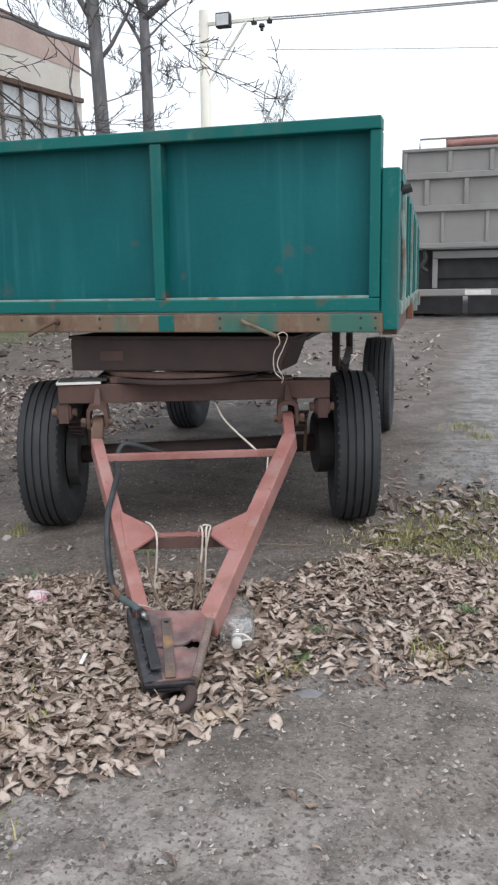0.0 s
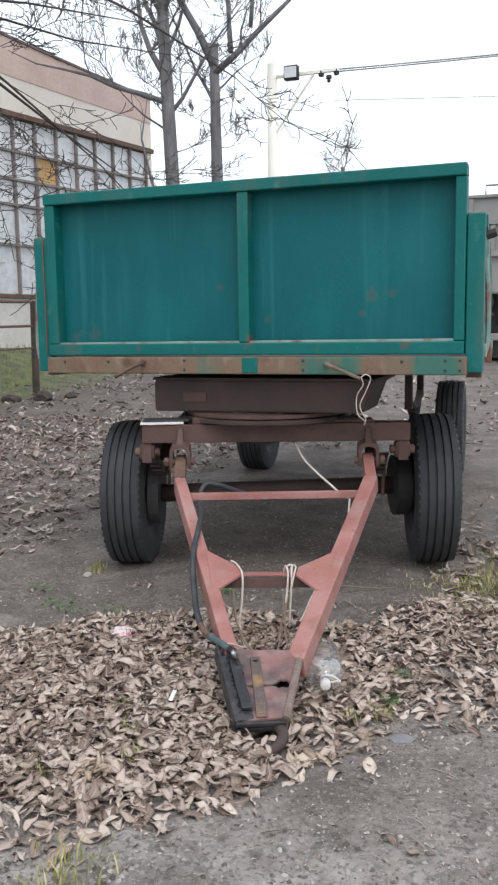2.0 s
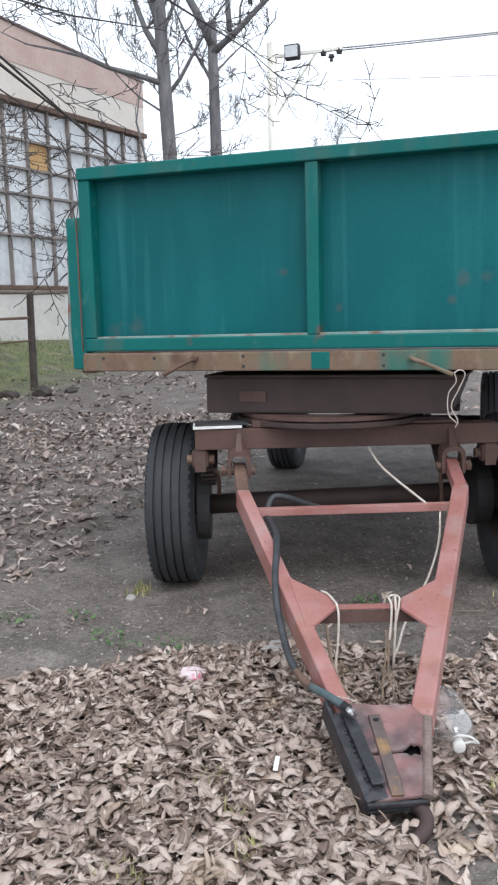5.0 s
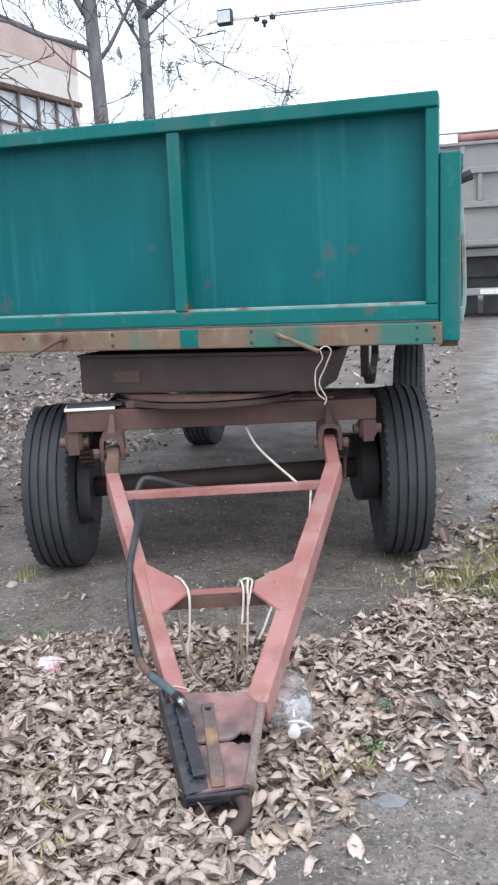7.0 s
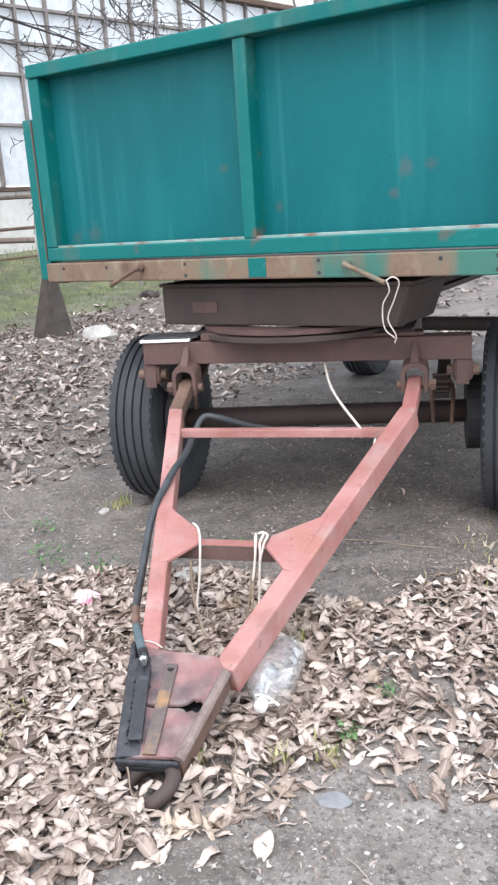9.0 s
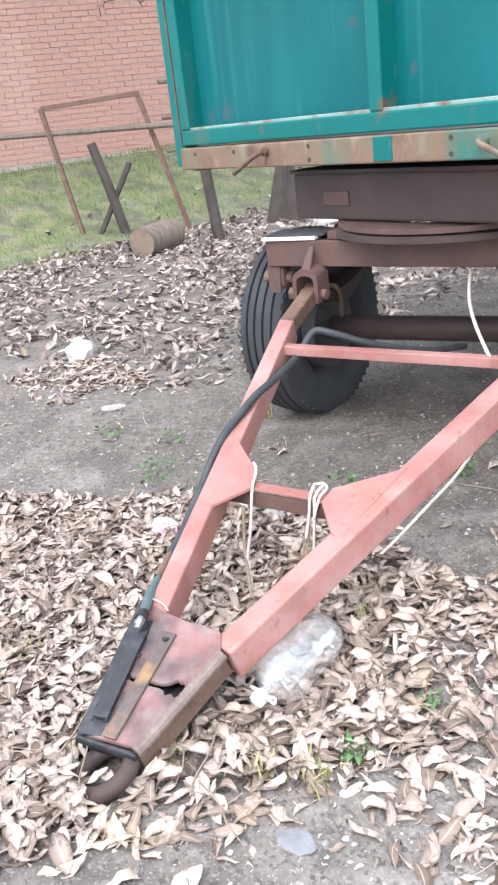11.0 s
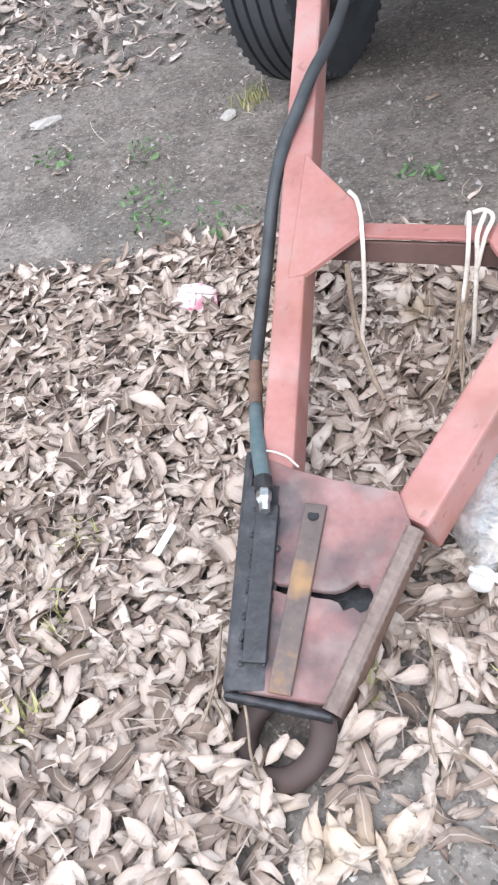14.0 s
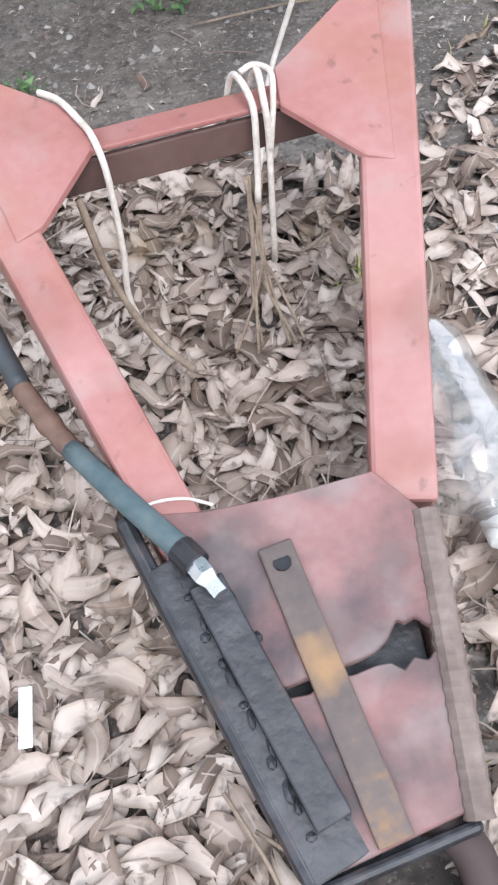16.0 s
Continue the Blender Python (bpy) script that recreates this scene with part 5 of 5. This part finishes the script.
bare_tree((-5.45, 11.5), [((0, 0, 0), (-0.055, 0, 1), 10.5, 0.165, -0.003), ((-0.26, 0, 5.25), (-0.95, -0.1, 0.4), 3.4, 0.06, -0.09), ((-0.3, 0, 5.75), (-0.72, 0.1, 0.72), 3.4, 0.065, -0.05), ((-0.33, 0, 6.3), (-0.5, -0.1, 0.9), 3.2, 0.055, -0.03), ((-0.25, 0, 5.0), (0.6, 0.2, 0.6), 2.6, 0.045, -0.1), ((-0.3, 0, 5.9), (0.35, 0.1, 0.9), 2.8, 0.045, -0.03), ((-0.22, 0, 4.7), (-0.8, 0.3, 0.5), 2.0, 0.03, -0.1), ((-0.36, 0, 6.8), (0.5, 0, 0.8), 2.8, 0.05, -0.03), ((-0.38, 0, 7.2), (-0.7, 0, 0.7), 2.8, 0.05, -0.03)]
          + [((-0.055 * (4.3 + 0.5 * q), 0, 4.3 + 0.5 * q), (math.cos(q * 2.3), math.sin(q * 2.3), 0.35), 1.1 - 0.05 * q, 0.014, -0.03) for q in range(7)], "tall bare tree with grey bark behind the trailer", 3, 3, (0.3, 0.58))
bare_tree((-4.8, 11.8), [((0, 0, 0), (-0.01, 0, 1), 6.3, 0.16, -0.003), ((-0.05, 0, 5.9), (-0.08, 0, 1), 4.2, 0.085, 0.0), ((-0.05, 0, 5.75), (0.8, 0.05, 0.65), 3.6, 0.068, -0.08), ((0.3, 0, 6.1), (0.1, 0.1, 1), 3.2, 0.055, -0.01), ((-0.05, 0, 5.4), (0.7, 0.2, 0.5), 1.2, 0.028, -0.06), ((-0.05, 0, 5.2), (-0.5, 0.1, 0.8), 2.4, 0.04, -0.03), ((0.7, 0, 6.5), (0.3, 0, 1), 2.4, 0.045, -0.02)]
          + [((-0.04, 0, 4.4 + 0.35 * q), (math.cos(1 + q * 2.3), math.sin(1 + q * 2.3), 0.3), 0.8 - 0.05 * q, 0.012, -0.01) for q in range(4)], "tall bare tree forking above the trailer", 9, 3, (0.3, 0.58))
bare_tree((-5.2, 11.6), [((0, 0, 0), (-0.02, 0, 1), 6.5, 0.075, -0.03)], "slender bare sapling between two trees", 12, 2, (0.1, 0.2))
bare_tree((-8.7, 1.0), [((0, 0, 0), (0.0, 0.0, 1), 6.6, 0.26, -0.01)] + [((0, 0, h), w, l, 0.65 * q, dr) for h, w, l, q, dr in (
    (5.7, (0.6, 0.78, -0.1), 8.5, 0.1, 0.012), (5.2, (0.62, 0.76, -0.08), 8.0, 0.09, 0.012), (6.0, (0.52, 0.84, -0.02), 8.6, 0.085, 0.012), (4.7, (0.6, 0.8, -0.04), 7.0, 0.07, 0.012), (5.9, (0.7, 0.68, 0.05), 7.0, 0.1, 0.01),
    (6.2, (0.45, 0.88, 0.05), 8.5, 0.1, 0.01), (5.4, (0.75, 0.62, -0.1), 6.5, 0.08, 0.012),
    (5.8, (4.41, 7.46, -1.6), 9.2, 0.06, 0.0), (5.3, (3.8, 7.3, -1.0), 8.8, 0.075, 0.0), (4.9, (3.2, 5.4, -0.9), 7.6, 0.07, 0.004), (4.4, (3.6, 4.2, -1.3), 5.4, 0.034, 0.0), (5.9, (3.4, 6.3, -0.5), 8.0, 0.075, 0.004), (5.2, (3.1, 5.0, -0.7), 6.4, 0.04, 0.0), (6.1, (3.2, 6.0, 0.1), 7.6, 0.075, 0.006),
    (6.4, (3.0, 6.6, -0.2), 8.2, 0.06, 0.012), (6.5, (2.4, 6.6, -0.6), 7.8, 0.05, 0.015), (6.2, (2.8, 5.6, -1.1), 7.0, 0.045, 0.01), (6.6, (3.6, 6.4, 0.2), 8.4, 0.06, 0.015), (5.6, (2.3, 6.2, -0.8), 7.0, 0.04, 0.01))], "bare tree with long drooping limbs before the hall", 21, 3, (0.18, 0.36), TWIG_DARK)
bare_tree((-8.0, 35.5), [((0, 0, 0), (0, 0, 1), 7.4, 0.145, 0.0)] + [((0, 0, h), (0.6 * math.cos(h * 2.4), 0.6 * math.sin(h * 2.4), 1.0), 1.7, 0.022, 0.0) for h in (6.4, 6.7, 6.9, 7.1, 7.2, 7.3, 7.38)], "small far bare tree behind the trailer", 33, 2)


# ---- pole and wires ----
def build_pole():
    x, y = -3.95, 12.6
    z = float(ground_z(x, y))
    pole = thing("utility_pole", "pale concrete utility pole with a floodlight and cables", "pole", pose(x, y, z - 0.05))
    bm = bmesh.new()
    tube([(0, 0, 0), (0, 0, 6.0)], [0.13, 0.095], 10, bm)
    part("post", bm, POLE_HAZED, pole, smooth=True)
    part("crossarm", box((-0.1, -0.04, 5.72), (1.35, 0.02, 5.78), 0.005), POLE_HAZED, pole)
    part("brace", tube([(0.08, -0.02, 4.7), (0.85, -0.02, 5.72)], 0.025, 6), POLE_HAZED, pole)
    lamp = part("floodlight", box((0.3, -0.22, 5.62), (0.58, -0.06, 5.88), 0.02), GREY_DARK, pole, "square black floodlight")
    part("lamp_glass", box((0.32, -0.226, 5.65), (0.56, -0.221, 5.85), 0.002), PANE, lamp)
    for k, px in enumerate((1.0, 1.15, 1.3)):
        ins = part("insulator", lathe([(0, 0.001), (0, 0.05), (0.05, 0.06), (0.06, 0.035), (0.12, 0.03), (0.12, 0.001)], 12), GREY_DARK, pole, m=pose(px, -0.01, 5.66, 0, 90 if k % 2 else -90, 0))
    for k, (z0, x1, y1, z1) in enumerate(((5.72, 12.9, 16.2, 6.75), (5.76, 12.9, 16.6, 6.85), (5.2, 14.0, 17.0, 5.3))):
        a, b = Vector((x + 1.25, y, z + z0 - 0.05)), Vector((x1, y1, z + z1))
        pts = [a.lerp(b, t / 16) - Vector((0, 0, 0.12 * 4 * (t / 16) * (1 - t / 16))) for t in range(17)]
        ob = mesh_object("overhead_cable", tube(pts, 0.014 if k < 2 else 0.006, 5), CABLE, True)
        tagged(ob, "grey overhead cable strung from the pole", "cable", "cables on the pole")


build_pole()


# ---- hall ----
def build_hall():
    C = (-8.0, 15.4)
    hall = thing("industrial_hall", "old industrial hall with a gridded glass wall and pale plaster", "building", pose(C[0], C[1], 0, 0, 0, -101.5))
    top = lambda s: 6.75 + 0.055 * s

    def wall_slab(s0, s1, z0a, z0b, z1a, z1b, y0=-0.3, y1=0.0):
        bm = bmesh.new()
        v = [bm.verts.new(p) for p in ((s0, y0, z0a), (s1, y0, z0b), (s1, y1, z0b), (s0, y1, z0a), (s0, y0, z1a), (s1, y0, z1b), (s1, y1, z1b), (s0, y1, z1a))]
        for f in ((0, 3, 2, 1), (4, 5, 6, 7), (0, 1, 5, 4), (1, 2, 6, 5), (2, 3, 7, 6), (3, 0, 4, 7)):
            bm.faces.new([v[k] for k in f])
        return bm

    part("upper_wall", wall_slab(0.0, 22.0, 5.6, 5.6, 6.2, 6.6), PLASTER, hall, "pale plaster upper wall")
    part("top_band", wall_slab(0.0, 22.0, 6.2, 6.6, top(0), top(22), -0.3, 0.012), PINKWASH, hall, "pink-stained plaster under the roof")
    part("eaves_band", wall_slab(-0.04, 22.0, top(0) + 0.003, top(22) + 0.003, top(0) + 0.05, top(22) + 0.05, -0.4, 0.04), ROOF, hall)
    part("roof", wall_slab(-0.04, 22.0, top(0) + 0.003, top(22) + 0.003, top(0) + 0.12, top(22) + 0.12, -9.0, -0.41), ROOF, hall)
    part("end_wall", wall_slab(0.0, 0.3, 0.0, 0.0, 5.59, 5.59, -9.0, -0.301), PLASTER, hall)
    part("corner_pier", wall_slab(0.0, 0.22, 0.0, 0.0, 5.597, 5.597), PLASTER, hall)
    part("plinth", wall_slab(0.22, 8.78, 0.0, 0.0, 1.93, 1.93, -0.3, 0.03), WHITEWASH, hall, "whitewashed plinth")
    part("sill", wall_slab(0.22, 8.78, 1.933, 1.933, 2.0, 2.0, -0.3, 0.1), RUSTY, hall)
    part("lintel", wall_slab(0.0, 8.78, 5.5, 5.5, 5.597, 5.597, -0.25, 0.08), RUSTY, hall)
    # the glass wall: mullions and panes
    rows = [2.0, 3.0, 3.8, 4.3, 4.85, 5.5]
    cols = [0.22 + 0.6112 * k for k in range(15)]
    rnd = random.Random(4)
    for k, c in enumerate(cols):
        part("mullion", box((c - 0.022, -0.12, 2.002), (c + 0.022, 0.03, 5.498), 0.004), MULLION, hall)
    for z in rows[1:-1]:
        part("transom", box((0.25, -0.1, z - 0.025), (8.75, 0.022, z + 0.025), 0.004), MULLION, hall)
    for i in range(14):
        for j in range(5):
            mtl = PANE_BOARD if (i, j) == (5, 3) else PANE
            tilt = rnd.uniform(-0.8, 0.8)
            part("pane", box((cols[i] + 0.022, -0.06, rows[j] + 0.026), (cols[i + 1] - 0.022, -0.05, rows[j + 1] - 0.026), 0, pose(0, 0, 0, tilt * 0.1, 0, tilt * 0.15)), mtl, hall, "ochre board in place of a pane" if mtl is PANE_BOARD else "")
    # brick bay with a window above it
    part("brick_pier", wall_slab(8.78, 9.5, 0.0, 0.0, 5.597, 5.597, -0.3, 0.06), PINKWASH, hall, "pinkish plastered pier")
    part("brick_wall", wall_slab(9.5, 22.0, 0.0, 0.0, 3.4, 3.4, -0.3, -0.012), MORTAR, hall)
    part("pier_base", wall_slab(8.85, 9.45, 0.0, 0.0, 1.75, 1.75, 0.061, 0.09), WHITEWASH, hall)
    win = part("bay_window", wall_slab(9.5, 22.0, 3.4, 3.4, 3.5, 3.5, -0.3, 0.1), WHITEWASH, hall)
    for k in range(9):
        s0 = 9.51 + 1.25 * k
        part("window_post", box((s0, -0.2, 3.5), (s0 + 0.1, -0.02, 5.598), 0.005), MULLION, win)
        part("window_pane", box((s0 + 0.1, -0.13, 3.5), (s0 + 1.25, -0.12, 4.3), 0), PANE_GREEN if k % 2 == 0 else PANE, win)
        part("window_pane", box((s0 + 0.1, -0.13, 4.34), (s0 + 1.25, -0.12, 5.598), 0), PANE, win)
        part("window_bar", box((s0 + 0.1, -0.17, 4.3), (s0 + 1.25, -0.1, 4.34), 0.003), MULLION, win)
    one = bmesh.new()
    box((0, -0.014, 0), (0.25, 0.002, 0.065), 0.003, None, one)
    me = bpy.data.meshes.new("brick")
    one.to_mesh(me)
    one.free()
    me.materials.append(BRICK)
    rest = bmesh.new()
    for row in range(32):
        z = 0.9 + row * 0.0765
        for k in range(24):
            s0 = 9.51 + 0.262 * k + (0.131 if row % 2 else 0)
            if k < 9:
                ob = new("brick", me)
                ob.parent = hall
                ob.location = (s0, rnd.uniform(-0.003, 0.003), z)
            else:
                box((s0, -0.014, z), (s0 + 0.25, 0.002, z + 0.065), 0, None, rest)
    part("brick_course", rest, BRICK, hall)["kind"] = "stuff"


build_hall()


# ---- grey truck ----
def build_truck():
    X, Y = -0.24, 13.7
    z0 = float(ground_z(1.0, Y))
    truck = thing("grain_truck", "grey steel tipper truck seen from its ribbed tailgate", "truck", pose(X, Y, z0))
    W = 2.5
    part("tailgate", box((0, 0, 1.4), (W, 0.06, 3.3), 0.01), GREY, truck)
    for side in (0, W - 0.05):
        wall = part("side_wall", box((side, 0.061, 1.4), (side + 0.05, 5.0, 3.3), 0.01), GREY, truck)
        for k in range(8):
            part("side_rib", box((side - 0.05 if side == 0 else side + 0.05, 0.2 + 0.6 * k, 1.42), (side if side == 0 else side + 0.1, 0.3 + 0.6 * k, 3.28), 0.01), GREY, wall)
    part("front_wall", box((0.05, 4.95, 1.4), (W - 0.05, 5.0, 3.5), 0.01), GREY, truck)
    for za, zb, d in ((3.24, 3.3, 0.06), (2.72, 2.84, 0.08), (2.1, 2.22, 0.09), (1.4, 1.5, 0.07)):
        part("tailgate_beam", box((-0.02, -d, za), (W + 0.02, -0.001, zb), 0.012), GREY, truck)
    for x in (0.0, 0.86, 1.64, W - 0.08):
        part("tailgate_rib", box((x, -0.05, 2.845), (x + 0.08, -0.001, 3.235), 0.01), GREY, truck)
    for x in (0.42, 1.18, 1.95):
        part("tailgate_rib", box((x, -0.07, 2.225), (x + 0.09, -0.001, 2.715), 0.01), GREY, truck)
    for x in (0.0, 0.75, 1.6, W - 0.08):
        part("tailgate_rib", box((x, -0.05, 1.505), (x + 0.07, -0.001, 2.095), 0.01), GREY, truck)
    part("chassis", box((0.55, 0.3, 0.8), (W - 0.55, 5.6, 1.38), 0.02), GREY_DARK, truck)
    frame_ = part("underrun_frame", box((0.6, 0.1, 1.2), (W - 0.1, 0.2, 1.34), 0.01), GREY, truck)
    part("frame_leg", box((0.6, 0.1, 0.62), (0.7, 0.2, 1.195), 0.01), GREY, frame_)
    part("frame_leg", box((W - 0.2, 0.1, 0.62), (W - 0.1, 0.2, 1.195), 0.01), GREY, frame_)
    part("hook", tube(smooth_line([(0.42, 0.05, 1.38), (0.47, 0.0, 1.2), (0.4, -0.02, 1.05), (0.5, 0.0, 0.95)], 5), 0.04, 8), GREY_DARK, truck)
    # added dark sheet: closes the see-through gap and stands in for shade
    part("gap_shade_panel", box((0.05, 0.36, 0.6), (W - 0.05, 0.39, 1.39), 0.004), GREY_DARK, truck)
    bump = part("bumper", box((0.05, -0.02, 0.46), (W - 0.05, 0.1, 0.6), 0.02), GREY, truck)
    part("number_plate", box((1.25, -0.032, 0.48), (1.75, -0.021, 0.58), 0.003), WHITE, bump, "plain white plate")
    for x in (0.12, W - 0.32):
        part("tail_lamp", box((x, -0.04, 0.49), (x + 0.2, -0.021, 0.57), 0.008), TARP, bump)
    for x in (0.04, 0.34, W - 0.62, W - 0.32):
        for y in (1.1, 3.6):
            w = part("wheel", lathe([(0, 0.001), (0.0, 0.28), (0.03, 0.3), (0.03, 0.46), (0.06, 0.5), (0.22, 0.5), (0.26, 0.46), (0.26, 0.3), (0.2, 0.28), (0.2, 0.001)], 32), RUBBER, truck, m=pose(x, y, 0.49))
            part("rim", lathe([(-0.01, 0.002), (-0.01, 0.2), (0.005, 0.27)], 24), GREY_DARK, w)
    # flaps widened into dark sheets that stand in for shade below the truck
    part("mud_flap_shade", box((0.05, 0.4, 0.1), (1.2, 0.42, 0.85), 0.005), GREY_DARK, truck)
    part("mud_flap_shade", box((W - 1.2, 0.4, 0.1), (W - 0.05, 0.42, 0.85), 0.005), GREY_DARK, truck)
    hoop = part("cover_hoop", tube([(0.3, 0.15, 3.3), (0.3, 0.15, 3.5), (W - 0.3, 0.15, 3.5), (W - 0.3, 0.15, 3.3)], 0.018, 6), GREY, truck)
    part("rolled_cover", tube(smooth_line([(0.8, 0.2, 3.4), (1.4, 0.22, 3.42), (2.3, 0.2, 3.4)], 5), 0.09, 10), TARP, truck, "rolled faded red cover", True)


build_truck()


# ---- fence and yard things on the edge of the lawn ----
def gz(x, y):
    return float(ground_z(x, y))


def build_fence():
    fence = thing("fence", "old wooden posts and pipe rails along the lawn", "fence")
    for x, y, h, dx, dy, mtl in ((-6.75, 8.2, 1.56, 0.03, 0.0, WOOD_DARK), (-5.66, 3.35, 1.68, -0.12, -0.1, WOOD_DARK), (-7.17, 3.08, 1.08, -0.19, -0.2, WOOD_DARK), (-7.0, 12.5, 1.5, 0, 0, WOOD_DARK)):
        z = gz(x, y)
        bm = bmesh.new()
        tube([(x, y, z - 0.1), (x + dx * 0.5, y + dy * 0.5, z + h * 0.5), (x + dx, y + dy, z + h)], [0.065, 0.06, 0.055], 7, bm)
        part("post", bm, mtl, fence, smooth=False)
    for p0, p1, r, mtl in (((-6.73, 8.2, 1.76), (-7.5, 4.0, 1.72), 0.03, WOOD), ((-6.73, 8.2, 1.36), (-7.5, 4.0, 1.3), 0.022, RUSTY), ((-6.73, 8.2, 1.74), (-6.98, 12.5, 1.9), 0.03, WOOD), ((-6.73, 8.2, 1.0), (-7.5, 4.0, 0.9), 0.015, RUSTY),
                           ((-8.3, 2.1, 1.3), (-5.75, 4.3, 1.18), 0.035, WOOD), ((-7.45, 2.75, -0.08), (-7.1, 3.2, 0.86), 0.035, WOOD_DARK)):
        part("rail", tube([p0, p1], r, 7), mtl, fence)
    gate = thing("leaning_frame", "rusty angle-iron frame leaning by the fence", "frame")
    part("frame_leg", beam((-6.64, 3.68, -0.05), (-6.94, 3.37, 1.6), 0.06, 0.05, 0.004, (1, 1, 0)), RUSTY, gate)
    part("frame_top", beam((-6.93, 3.36, 1.62), (-7.75, 2.52, 1.58), 0.06, 0.05, 0.004), RUSTY, gate)
    part("frame_leg", beam((-7.5, 2.7, -0.05), (-7.74, 2.53, 1.56), 0.06, 0.05, 0.004, (1, 1, 0)), RUSTY, gate)
    x, y = -7.35, 8.0
    tpost = thing("line_post", "thin grey metal post with a short crossbar on the lawn", "post", pose(x, y, gz(x, y) - 0.05))
    part("upright", tube([(0, 0, 0), (0.02, 0, 2.55)], 0.03, 8), GREY, tpost)
    part("crossbar", tube([(-0.28, 0.0, 2.2), (0.28, 0.0, 2.2)], 0.02, 8), WHITE, tpost)
    part("foot_clamp", tube([(0, 0, 1.2), (0, 0, 1.3)], 0.04, 8), GREY_DARK, tpost)
    # folded sheet-iron stand
    x, y = -5.65, 4.3
    stand = thing("iron_stand", "rusty folded sheet-iron stand, narrow at the top", "stand", pose(x, y, gz(x, y) - 0.03, 0, 0, 40))
    for k, (a, c, d) in enumerate((((-0.24, 0.0, 0), (0.02, -0.12, 0), (0.05, 0.0, 0.95)), ((0.02, -0.12, 0), (0.25, 0.05, 0), (0.05, 0.0, 0.95)))):
        bm = bmesh.new()
        A, B, T = Vector(a), Vector(c), Vector(d)
        n = (B - A).cross(T - A).normalized() * 0.012
        q = [A, B, T + (B - A) * 0.14, T - (B - A) * 0.14]
        v = [bm.verts.new(p) for p in q] + [bm.verts.new(p - n) for p in q]
        for f in ((0, 1, 2, 3), (7, 6, 5, 4), (0, 4, 5, 1), (1, 5, 6, 2), (2, 6, 7, 3), (3, 7, 4, 0)):
            bm.faces.new([v[j] for j in f])
        part("sheet", bm, WOOD_DARK, stand)
    # log and bag
    log = thing("log", "short sawn log lying by the fence", "log", pose(-5.75, 2.62, gz(-5.75, 2.62) + 0.14, 0, 0, 116))
    bm = bmesh.new()
    tube([(-0.3, 0, 0), (-0.1, 0.005, 0), (0.1, -0.005, 0.004), (0.3, 0, 0)], [0.15, 0.155, 0.15, 0.16], 18, bm, caps=False)
    part("bark", bm, WOOD, log, smooth=True)
    for s in (-0.3, 0.3):
        part("cut_end", tube([(s, 0, 0), (s * 1.01, 0, 0)], 0.149, 18), CUT, log)
    bag = rumple("black_bag", (-6.1, 2.55), (0.14, 0.1, 0.1), GREY_DARK, "crumpled black bag beside the log", "bag", 9)
    for k, (bx, by, sx) in enumerate(((-6.2, 7.6, 0.22), (-6.6, 7.3, 0.16), (-5.9, 7.9, 0.14))):
        rumple("rubble", (bx, by), (sx, sx * 0.7, sx * 0.5), WOOD_DARK, "dark heap of rubble and leaves by the fence", "rubble", 50 + k)


build_fence()
